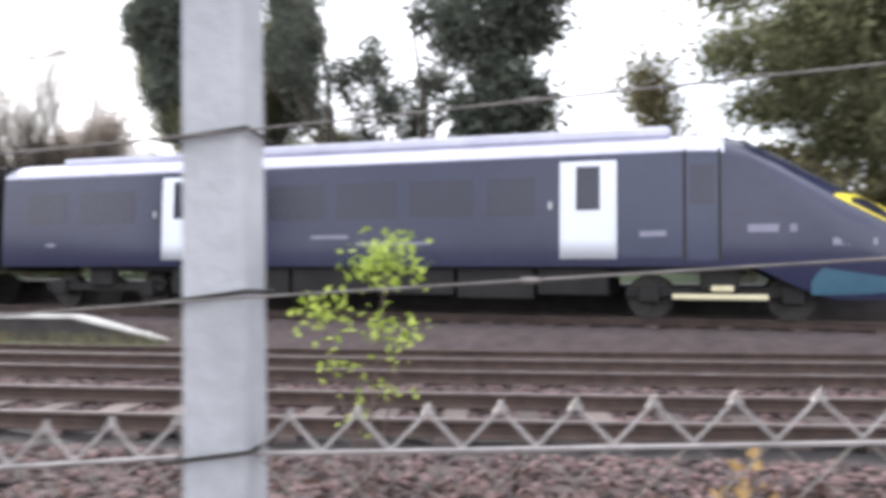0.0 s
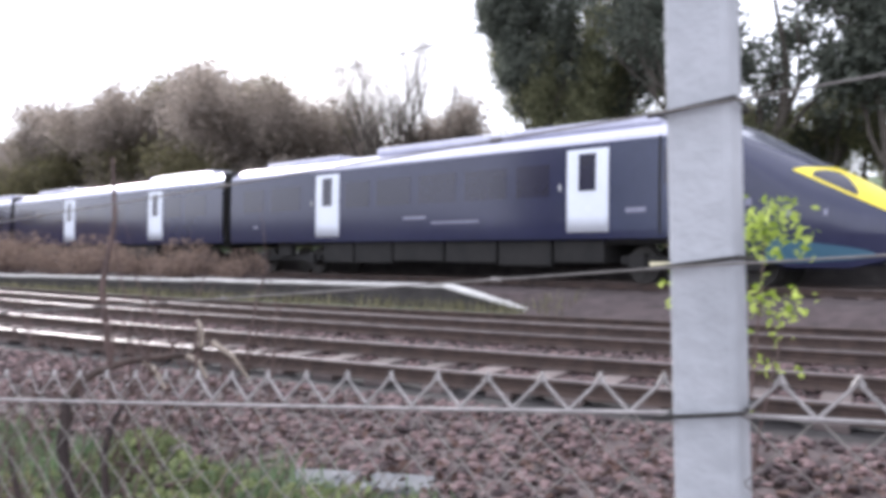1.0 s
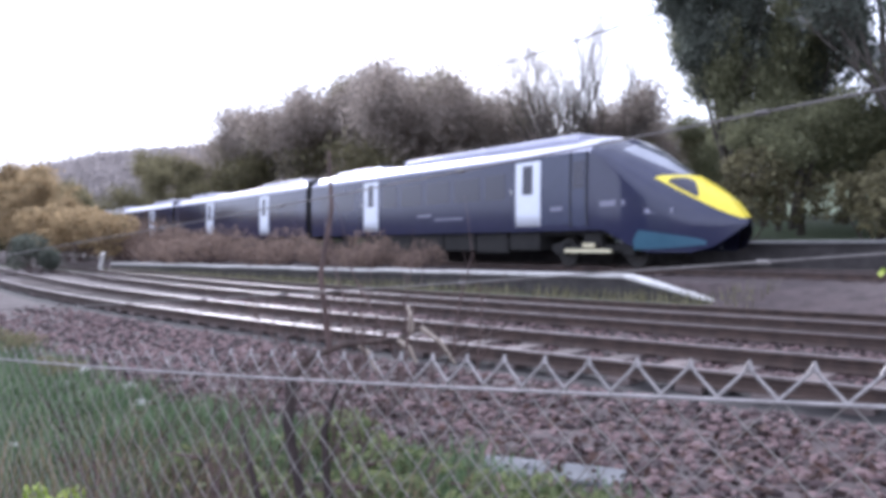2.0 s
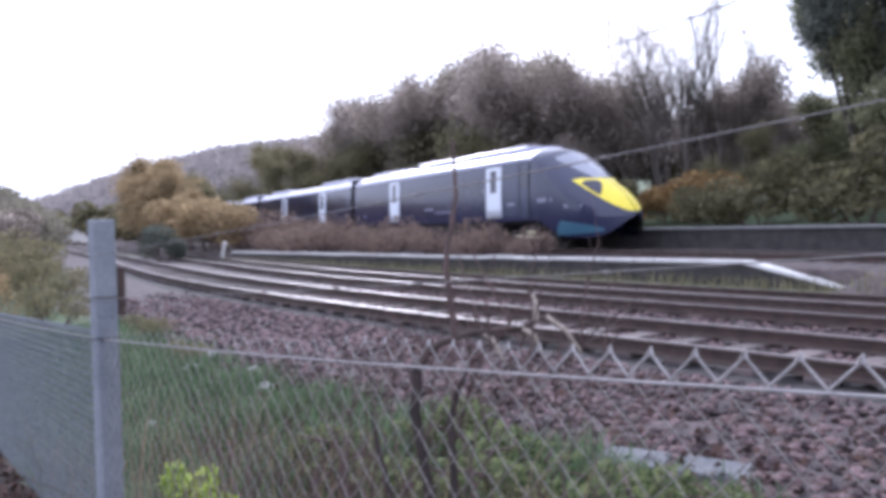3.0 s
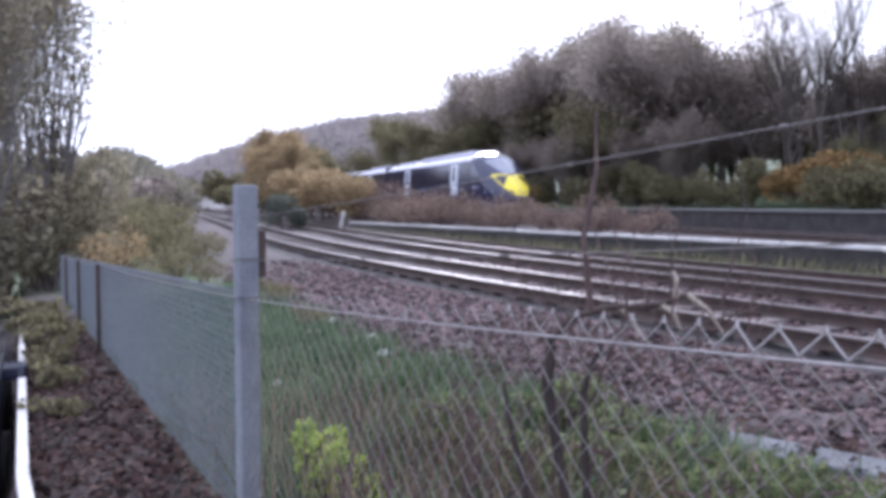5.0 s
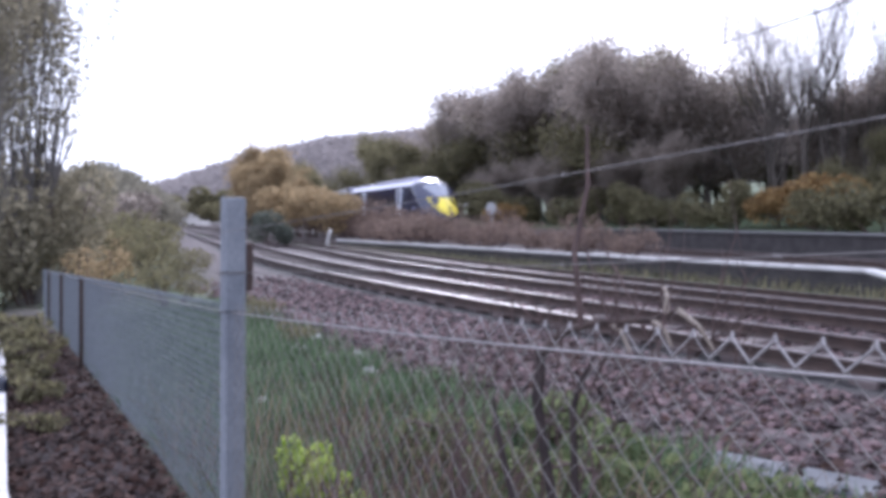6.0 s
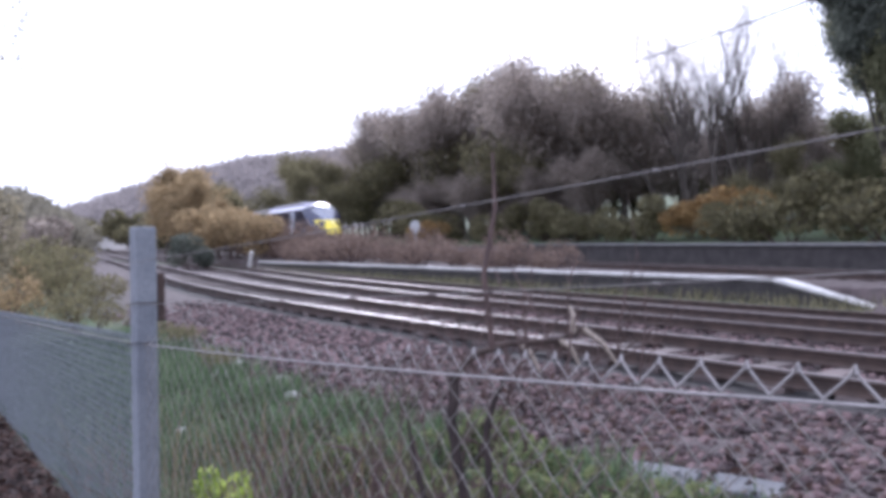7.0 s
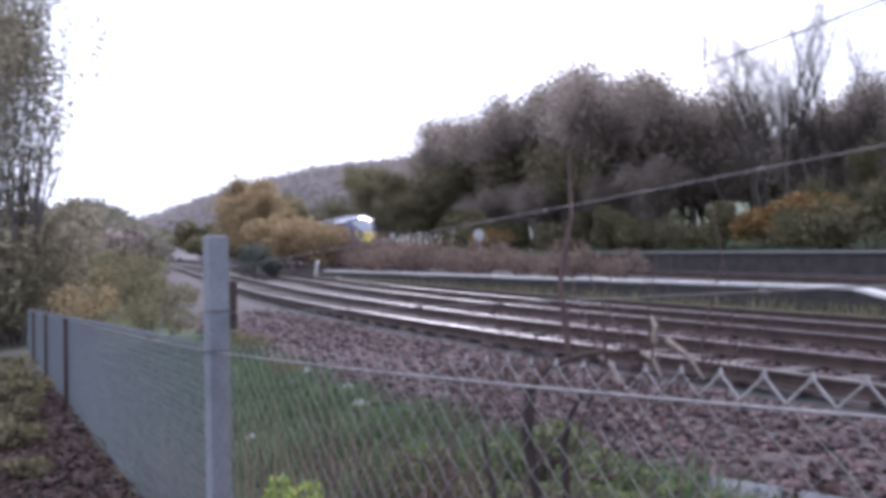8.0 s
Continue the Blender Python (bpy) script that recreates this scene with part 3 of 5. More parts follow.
    part("shoe_bracket", bm, M_BEAM, car)
    bogie(car, 3.0)
    bogie(car, -11.3)
    underframe(car, -9.2, 1.0)
    bm = bmesh.new()
    box(bm, -14.26, -14.18, -1.3, 1.3, 0.9, 3.6, 0.03)
    part("end_wall", bm, M_UNDER, car)
    bm = bmesh.new()
    box(bm, -14.75, -14.2, -0.75, 0.75, 0.95, 3.3, 0.03)
    part("gangway", bm, M_RUBBER, car, "black folding gangway bellows")
    return car


def middle_car():
    car = empty("train_car", Matrix(), "navy middle train car with white sliding doors", "train car", "cars of the train")
    us = frange(-10.0, 10.0, 0.6)
    bm = bmesh.new()
    skin(bm, [u * 0.62 - 7.5 for u in us], lambda u: 1.02, lambda u: 1.02 + 2.7 * 0.82, 14)
    for v in bm.verts:
        v.co.x = (v.co.x + 7.5) / 0.62
    part("body_side", bm, M_NAVY, car, "glossy navy body shell", True)
    bm = bmesh.new()
    skin(bm, [u * 0.62 - 7.5 for u in us], lambda u: 1.02 + 2.7 * 0.82, lambda u: 9, 14)
    for v in bm.verts:
        v.co.x = (v.co.x + 7.5) / 0.62
    part("roof", bm, M_ROOF, car, "grey-blue roof, sky sheen put into its paint colour", True)
    for a, b in ((-8.2, -4.0), (3.5, 8.4)):
        bm = bmesh.new()
        box(bm, a, b, -0.8, 0.8, 3.6, 3.8, 0.06)
        part("roof_unit", bm, M_ROOF, car)
    side_door_shifted(car, 4.55)
    side_door_shifted(car, -3.6)
    for a, b in ((-8.9, -7.4), (-7.1, -5.6), (-5.3, -4.0), (-2.2, -0.9), (-0.6, 0.9), (1.2, 2.6), (2.9, 4.3), (5.9, 7.1), (7.4, 8.9)):
        for side in (-1, 1):
            bm = bmesh.new()
            skin(bm, [u - 10 for u in frange(a, b, 0.4)], lambda _: 2.05, lambda _: 2.82, 5, 0.006, (side,))
            shift(bm, 10)
            part("window", bm, M_GLASS, car, "", True)
    bogie(car, 7.2)
    bogie(car, -7.2)
    underframe(car, -5.0, 5.0)
    for a in (-10.0, 9.92):
        bm = bmesh.new()
        box(bm, a, a + 0.08, -1.3, 1.3, 0.9, 3.6, 0.03)
        part("end_wall", bm, M_UNDER, car)
    bm = bmesh.new()
    box(bm, -10.5, -10.0, -0.75, 0.75, 0.95, 3.3, 0.03)
    part("gangway", bm, M_RUBBER, car, "black folding gangway bellows")
    return car


def shift(bm, d):
    for v in bm.verts:
        v.co.x += d


def side_door_shifted(car, u):
    """side_door for a middle car, whose skin is the plain part of the same section."""
    for side in (-1, 1):
        bm = bmesh.new()
        skin(bm, frange(u - 10, u - 8.88, 0.14), lambda _: 1.17, lambda _: 3.09, 8, 0.014, (side,))
        bmesh.ops.solidify(bm, geom=bm.faces[:], thickness=0.03)
        shift(bm, 10)
        door = part("door", bm, M_DOORWHITE, car, "white sliding door", True)
        bm = bmesh.new()
        skin(bm, frange(u - 9.67, u - 9.21, 0.1), lambda _: 2.13, lambda _: 2.98, 6, 0.022, (side,))
        shift(bm, 10)
        part("door_window", bm, M_GLASS, door, "dark glazed door window", True)


# seconds and the place of the tail car's door along the far track
RUN = [(0.0, -2.7), (0.5, -6.65), (1.0, -10.65), (1.5, -14.75), (2.0, -18.9), (3.5, -31.5), (4.0, -35.9), (5.5, -48.8), (6.0, -52.9), (6.5, -56.9), (7.0, -60.6), (7.5, -63.9), (8.0, -67.5)]


def build_train():
    cars = [(end_car(), 0.0, 0.0)]
    mid = middle_car()
    cars.append((mid, -24.75, 0.0))
    for k in range(1, 4):
        cars.append((copy_thing(mid, Matrix()), -24.75 - 20.5 * k, 0.0))
    lead = copy_thing(cars[0][0], Matrix())
    tagged(lead, "navy train leading car beyond the bushes")
    cars.append((lead, -24.75 - 20.5 * 3 - 10.3 - 14.4, 180.0))
    return cars


# ---- fence ----
def zigzag(bm, x, bottom, levels, half, phase, r):
    """One wire of the chain-link, bent to and fro across the fence's line; its neighbours mirror it and hook into it."""
    pts = []
    for k in range(levels + 1):
        xx = x + (half if (k + phase) % 2 else 0)
        pts.append((xx, float(fence_y(xx)) + (0.002 if k % 2 else -0.002), bottom + k * half + (xx - x) * 0.07))
    tube(bm, pts, r, 4, False)


def build_fence():
    """Bays of chain-link between concrete posts, with line wires and two strands above."""
    posts = [3.4, -0.437, -3.32, -9.2, -12.4, -15.8, -19.2]
    half = 0.033
    for i, (xb, xa) in enumerate(zip(posts, posts[1:])):
        bay = empty("chain_link_fence", Matrix(), "galvanised chain-link fence bay with line wires", "fence", "fence bays")
        near = xa > -4
        mesh_bm = bmesh.new()
        for k in range(int(round((xb - xa) / half))):
            x = xa + k * half
            top = float(fence_top(x)) + 0.032
            if near:
                zigzag(mesh_bm, x, top - 28 * half, 27, half, k % 2, 0.0012)
                bm = bmesh.new()
                zigzag(bm, x, top - half, 1, half, (k + 1) % 2, 0.0019 if x > -1.2 else 0.001)
                if k % 2 == 0 and x > -1.8:
                    tube(bm, [(x - 0.004, float(fence_y(x)), top - 0.004), (x + 0.001, float(fence_y(x)) + 0.002, top + 0.007), (x + 0.005, float(fence_y(x)), top - 0.003)], 0.0026, 5)
                part("wire_end", bm, M_WIRE, bay)
            else:
                zigzag(mesh_bm, x, top - 28 * half, 28, half, k % 2, 0.0034)
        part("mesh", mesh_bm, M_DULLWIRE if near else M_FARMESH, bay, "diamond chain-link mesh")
        for drop in (0.0,):
            bm = bmesh.new()
            pts = [(x, fence_y(x) - 0.004, float(fence_top(x)) - drop - 0.012 * math.sin(math.pi * (x - xa) / (xb - xa))) for x in frange(xa, xb, 0.2)]
            tube(bm, pts, 0.0026, 6)
            part("line_wire", bm, M_WIRE, bay, "tight galvanised line wire")
        if xa > -4:
            for up in (0.147, 0.298):
                bm = bmesh.new()
                sag = 0.008
                pts = [(x, fence_y(x) - 0.045, float(fence_top(x)) + up - sag * math.sin(math.pi * (x - xa) / (xb - xa))) for x in frange(xa, xb, 0.1)]
                tube(bm, pts, 0.0012, 6)
                wire = part("strand_wire", bm, M_OLDWIRE, bay, "single strand of fence wire")
                for x in frange(xa + 0.3, xb - 0.2, 0.42):
                    z = float(fence_top(x)) + up - sag * math.sin(math.pi * (x - xa) / (xb - xa))
                    bm = bmesh.new()
                    tube(bm, [(x - 0.007, fence_y(x) - 0.045, z), (x + 0.007, fence_y(x) - 0.045, z)], 0.003, 5)
                    part("wire_knot", bm, M_OLDWIRE, wire)


def concrete_post(x, w, top, lean, name="fence_post"):
    ob = empty(name, pose(x, fence_y(x), 0, lean[0], lean[1], math.degrees(math.atan(FENCE_SLOPE)) + lean[2]), "square weathered grey concrete fence post" if x > -3 else "darker square concrete fence post with flat top", "post", "fence posts")
    bm = bmesh.new()
    box(bm, -w / 2, w / 2, -w / 2 + 0.01, w / 2 + 0.01, float(path_z(x)) - 0.4, top, 0.007)
    for v in bm.verts:
        k = 1 - 0.06 * (v.co.z - 0.4)
        v.co.x *= k
    part("shaft", bm, M_CONCRETE if x > -3 else M_DARKPOST, ob)
    if x < -3:
        bm = bmesh.new()
        box(bm, -0.015, 0.02, w / 2 - 0.004, w / 2 + 0.045, 1.3, 1.48, 0.006)
        part("iron_bracket", bm, M_RUSTRAIL, ob, "dark rusty iron bracket")
    for up in (0.0, 0.147, 0.298) if x > -3 else (0.0, 0.147):
        z = float(fence_top(x)) + up
        bm = bmesh.new()
        h = w / 2 + 0.003
        tube(bm, [(-h - 0.01, -h + 0.005, z - 0.004), (h, -h + 0.008, z + 0.006), (h, h + 0.01, z + 0.004), (-h, h + 0.01, z), (-h, -h + 0.008, z - 0.003)], 0.0024, 6)
        part("tie_wire", bm, M_STEEL, ob, "wire wrapped round the post")
    return ob


def build_posts():
    concrete_post(-0.406, 0.067, 2.3, (0, -1.2, 0))
    concrete_post(-3.32, 0.078, 1.65, (0, -0.4, 0))
    concrete_post(3.4, 0.078, 2.0, (0, 0, 0))
    for x in (-9.2, -12.4, -15.8):
        ob = empty("fence_stake", pose(x, fence_y(x) - 0.03, 0), "dark steel angle stake of the fence", "post", "fence stakes")
        bm = bmesh.new()
        zt = float(fence_top(x)) + 0.02
        box(bm, -0.022, 0.022, -0.004, 0.003, float(path_z(x)) - 0.4, zt)
        box(bm, -0.022, -0.016, -0.04, -0.004, float(path_z(x)) - 0.4, zt)
        part("angle", bm, M_RUSTRAIL, ob)


# ---- plants ----
def grow(bm, p, d, length, radius, depth, rng, tips, spread=0.6, up=0.15, sides=5, kids=3, shrink=0.66):
    """A limb and, from it, its branches; the ends gather in tips."""
    pts, radii = [Vector(p)], [radius]
    d = Vector(d).normalized()
    steps = 4
    for k in range(steps):
        d = (d + Vector((rng.gauss(0, 0.11), rng.gauss(0, 0.11), rng.gauss(0, 0.06) + up * 0.25))).normalized()
        pts.append(pts[-1] + d * (length / steps))
        radii.append(radius * (1 - 0.55 * (k + 1) / steps))
    tube(bm, pts, radii, sides if radius > 0.03 else 4 if radius > 0.012 else 3, False)
    tips.append(pts[-1])
    if depth <= 0:
        tips.append(pts[2])
        return
    for k in range(kids):
        j = rng.choice((1, 2, 3, 4)) if k else 4
        a = rng.uniform(0, 2 * math.pi)
        o = d.orthogonal().normalized()
        o2 = d.cross(o)
        nd = (d + (o * math.cos(a) + o2 * math.sin(a)) * spread * rng.uniform(0.6, 1.4) + Vector((0, 0, up))).normalized()
        grow(bm, pts[j], nd, length * shrink * rng.uniform(0.75, 1.2), radii[j] * 0.72, depth - 1, rng, tips, spread, up, sides, kids, shrink)


def tree(name, seed, height, mat, label, leaf=0.16, per_tip=30, cloud=0.7, trunk_r=0.2, depth=4, spread=0.6, bare=False, bark=None, first=0.3, kids=3, stems=1, up=0.15, keep=1.0, layer=0.8, category="tree"):
    """Trunk, limbs and a crown of small leaves gathered round the twigs' ends."""
    rng = random.Random(seed)
    nr = np.random.default_rng(seed)
    ob = empty(name, Matrix(), label, category, "trees by the railway")
    bm = bmesh.new()
    tips = []
    for s in range(stems):
        a = rng.uniform(0, 6.28)
        off = Vector((math.cos(a), math.sin(a), 0)) * (0.25 * (stems > 1))
        grow(bm, Vector((0, 0, -0.3)) + off, Vector((rng.gauss(0, 0.08), rng.gauss(0, 0.08), 1)) + off * 0.25, height * 0.42, trunk_r, depth, rng, tips, spread, up, 7, kids)
    top = max(t.z for t in tips)
    k = height / top
    for v in bm.verts:
        v.co *= k
    part("trunk", bm, bark or M_BARK, ob, "", True)
    if not bare:
        t = np.array([tuple(p * k) for p in tips if p.z * k > height * first])
        t = t[nr.random(len(t)) < keep]
        c = np.repeat(t, per_tip, 0) + nr.normal(0, 1, (len(t) * per_tip, 3)) * cloud * np.array([1, 1, layer])
        c = c[c[:, 2] > 0.3]
        v, f = cards(nr, c, leaf)
        raw("crown", v, f.tolist(), mat, ob)
    return ob


def bush(name, seed, w, d, h, mat, label, leaf=0.07, n=2600, lumps=9, stems=True, category="bush"):
    """Clumps of small leaves over a few stems, with gaps and an uneven outline."""
    rng = random.Random(seed)
    nr = np.random.default_rng(seed)
    ob = empty(name, Matrix(), label, category, "bushes by the railway")
    centres = nr.uniform(-1, 1, (lumps, 3)) * (w * 0.42, d * 0.42, 0) + np.stack([0 * np.zeros(lumps), np.zeros(lumps), h * nr.uniform(0.25, 0.78, lumps)], 1)
    if stems:
        for c in centres:
            bm = bmesh.new()
            p0 = Vector((c[0] * 0.3, c[1] * 0.3, -0.15))
            p1 = Vector(c)
            tube(bm, [p0, p0.lerp(p1, 0.5) + Vector((rng.gauss(0, 0.08), rng.gauss(0, 0.08), 0.1)), p1, p1 + Vector((rng.gauss(0, 0.1), rng.gauss(0, 0.1), h * 0.2))], [0.03, 0.022, 0.014, 0.004], 5, False)
            part("stem", bm, M_TWIG, ob)
    idx = nr.integers(0, lumps, n)
    p = nr.normal(0, 1, (n, 3))
    p /= np.linalg.norm(p, axis=1, keepdims=True)
    p *= nr.uniform(0.55, 1.08, (n, 1)) ** 0.6
    sc = nr.uniform(0.22, 0.36, (lumps, 1)) * np.array([[w, d, h * 0.85]])
    c = centres[idx] + p * sc[idx]
    c = c[(c[:, 2] > 0.02)]
    v, f = cards(nr, c, leaf)
    raw("foliage", v, f.tolist(), mat, ob)
    return ob


def stand(ob, x, y, turn=0.0, scale=1.0, sink=0.0):
    ob.matrix_basis = pose(x, y, float(ground_z(x, y)) - sink, 0, 0, turn)
    ob.scale = (scale, scale, scale)
    return ob


def again(ob, x, y, turn=0.0, scale=1.0, label=""):
    c = copy_thing(ob, pose(x, y, float(ground_z(x, y)), 0, 0, turn))
    c.scale = (scale, scale, scale)
    if label:
        tagged(c, label)
    return c


WOOD_TOP[:] = [(-105, 13.4), (-92, 12.8), (-84, 15.0), (-72, 15.4), (-65, 15.9), (-55, 15.6), (-46, 14.4), (-42, 12.2), (-38, 10.4), (-34, 9.2)]


def fit_height(own, x, y, top):
    """The scale at which a tree of that height reaches the wanted level there."""
    return (top - 0.5 - float(ground_z(x, y))) / own


def build_woods():
    rng = random.Random(11)
    # dark evergreens and a thin ivy-clad tree behind the train
    ever = tree("evergreen_tree", 5, 13, L_EVER, "tall dark evergreen tree with ragged boughs", 0.13, 100, 0.5, 0.28, 5, 0.5, first=0.02, keep=0.72, layer=0.6, up=0.2)
    stand(ever, -20.6, 29.0, 0, 1.0).scale = (0.55, 0.55, 1.0)
    again(ever, -18.1, 29.4, 110).scale = (0.48, 0.48, 0.96)
    column = tree("evergreen_tree", 8, 15, L_EVER, "tall dense column-shaped evergreen tree", 0.14, 130, 0.6, 0.26, 4, 0.4, first=0.05, up=0.3, layer=0.6)
    stand(column, -7.0, 29.0, 40, 1.0)
    ivy = tree("ivy_tree", 21, 14.5, L_EVER, "ivy-clad broadleaf tree with thin crown", 0.1, 17, 0.26, 0.3, 5, 0.5, first=0.1, up=0.3, keep=0.8)
    stand(ivy, -12.4, 28.5, 10, 1.0)
    mass = tree("evergreen_tree", 9, 12, L_MASS, "broad dark evergreen tree with foliage to the ground", 0.15, 90, 0.75, 0.28, 4, 0.78, first=0.0, layer=0.7, up=0.05)
    stand(mass, 5.6, 28.5, 30, 0.95)
    for x, y, t, h in ((-20.2, 28.4, 70, 0.74), (-18.4, 29.0, 190, 0.8)):
        again(mass, x, y, t).scale = (0.36, 0.36, h)
    olive = tree("autumn_tree", 47, 12, L_OLIVE, "olive-brown autumn broadleaf tree by the railway", 0.15, 60, 0.75, 0.24, 4, 0.72, first=0.0)
    stand(olive, -2.2, 31.0, 0, 0.62)
    brown = tree("autumn_tree", 44, 12, L_BROWN, "brown autumn broadleaf tree in the wood", 0.14, 75, 0.8, 0.24, 4, 0.72, first=0.02)
    stand(brown, -39.5, 33.0, 0, 0.72)
    for x, y, t, s, o in ((3.6, 27.5, 80, 0.62, mass), (-16.6, 27.6, 15, 0.42, mass), (-13.0, 28.6, 75, 0.4, mass), (8.2, 28.0, 100, 1.05, mass), (12.5, 29.0, 200, 1.1, column), (17.0, 29.0, 300, 1.1, mass), (24.0, 32.0, 20, 1.1, mass), (-19.4, 31.5, 140, 0.42, ever), (-9.8, 31.0, 200, 0.6, ivy), (-11.6, 29.4, 130, 1.0, ivy), (5.4, 26.6, 40, 0.5, mass), (-16.8, 31.0, 60, 0.42, mass), (-14.6, 30.4, 160, 0.44, mass), (-24.2, 32.0, 260, 0.28, mass), (-12.4, 32.0, 20, 0.44, mass), (9.6, 26.4, 10, 0.55, mass), (32, 31, 250, 1.1, column), (5.8, 27.2, 150, 0.5, olive), (10.5, 27.0, 210, 0.5, olive), (-4.9, 32.5, 20, 0.38, olive), (-25.6, 33.0, 10, 0.34, olive), (-27.5, 31.0, 80, 0.34, olive)):
        again(o, x, y, t, s)
    for k in range(11):
        x = -25.0 + k * 2.05 + rng.uniform(-0.6, 0.6)
        again(mass if k % 3 else olive, x, 32.5 + rng.uniform(-1.2, 1.2), rng.uniform(0, 360), rng.uniform(0.36, 0.46))
    for k in range(7):
        again(mass, 9 + k * 4.2 + rng.uniform(-1, 1), 36 + rng.uniform(-2, 3), rng.uniform(0, 360), rng.uniform(0.9, 1.15))
    # bare trees, and the brown wood beyond them
    bare = tree("bare_tree", 33, 13.5, L_BROWN, "leafless autumn tree with fine upright twigs", 0.045, 1, 0.2, 0.22, 5, 0.42, first=0.3, kids=4, up=0.35)
    stand(bare, -34.6, 31.5, 0, 1.02)
    for x, y, t, s in ((-31.6, 31.0, 130, 1.0), (-29.4, 32.5, 250, 0.9), (-33.2, 30.6, 310, 0.96), (-30.4, 31.6, 75, 0.94), (-36.5, 34.0, 20, 0.95)):
        again(bare, x, y, t, s)
    for x, y, s in ((-32.4, 32.0, 0.66), (-36.8, 31.5, 0.74), (-29.8, 33.5, 0.5)):
        again(brown, x, y, x * 37, s)
    for k in range(48):
        x = -38.5 - k * 1.18 + rng.uniform(-0.9, 0.9)
        y = 30.5 + (k % 3) * 2.8 + rng.uniform(-1.0, 1.0)
        top = 1.55 + (interp(WOOD_TOP, x * 33 / y) - 1.55) * y / 33 * rng.uniform(0.9, 1.0)
        again(brown if rng.random() < 0.78 else olive, x, y, rng.uniform(0, 360), fit_height(12.6, x, y, top))
    for k in range(9):
        again(brown, -25.5 - k * 1.9, 36.5 + rng.uniform(-0.8, 0.8), rng.uniform(0, 360), rng.uniform(0.4, 0.5))
    for k in range(16):
        again(brown, -38.5 - k * 1.9 + rng.uniform(-0.6, 0.6), 28.4 + rng.uniform(-0.6, 0.6), rng.uniform(0, 360), rng.uniform(0.3, 0.42))
    for k in range(18):
        x, y = -40 - k * 3.1 + rng.uniform(-1, 1), 34 + rng.uniform(-2, 3)
        top = 1.55 + (interp(WOOD_TOP, x * 33 / y) - 1.55) * y / 33 * rng.uniform(0.98, 1.06)
        again(bare, x, y, rng.uniform(0, 360), fit_height(13.2, x, y, top))
    # golden trees by the far end of the old platform
    gold = tree("golden_tree", 52, 9.5, L_GOLD, "golden autumn tree beside the tracks", 0.14, 40, 0.6, 0.2, 4, 0.6, first=0.05)
    stand(gold, -84.0, 11.2, 0, 0.9)
    for x, y, s in ((-90, 12.0, 1.0), (-77, 11.6, 0.85), (-71, 11.4, 0.7), (-98, 11, 0.9), (-64.5, 11.0, 0.56), (-58, 10.6, 0.44), (-80, 9.4, 0.6)):
        again(gold, x, y, rng.uniform(0, 360), s)
    for x, y, s in ((-62, 12.0, 0.4), (-68, 12.6, 0.5), (-75, 21, 0.6), (-85, 23, 0.75), (-95, 26, 0.85), (-80, 25, 0.7)):
        again(olive, x, y, rng.uniform(0, 360), s)
    # the birches past the fence
    birch = tree("birch_tree", 61, 15, L_BIRCH, "slender many-stemmed birch with a thin autumn crown", 0.065, 2, 0.2, 0.12, 5, 0.22, first=0.12, stems=8, up=0.7, kids=3, bark=M_BIRCHBARK)
    stand(birch, -24.0, -3.2, 0, 1.0)
    again(birch, -26.5, -4.8, 100, 1.05)
    again(birch, -22.0, -4.4, 220, 0.9)


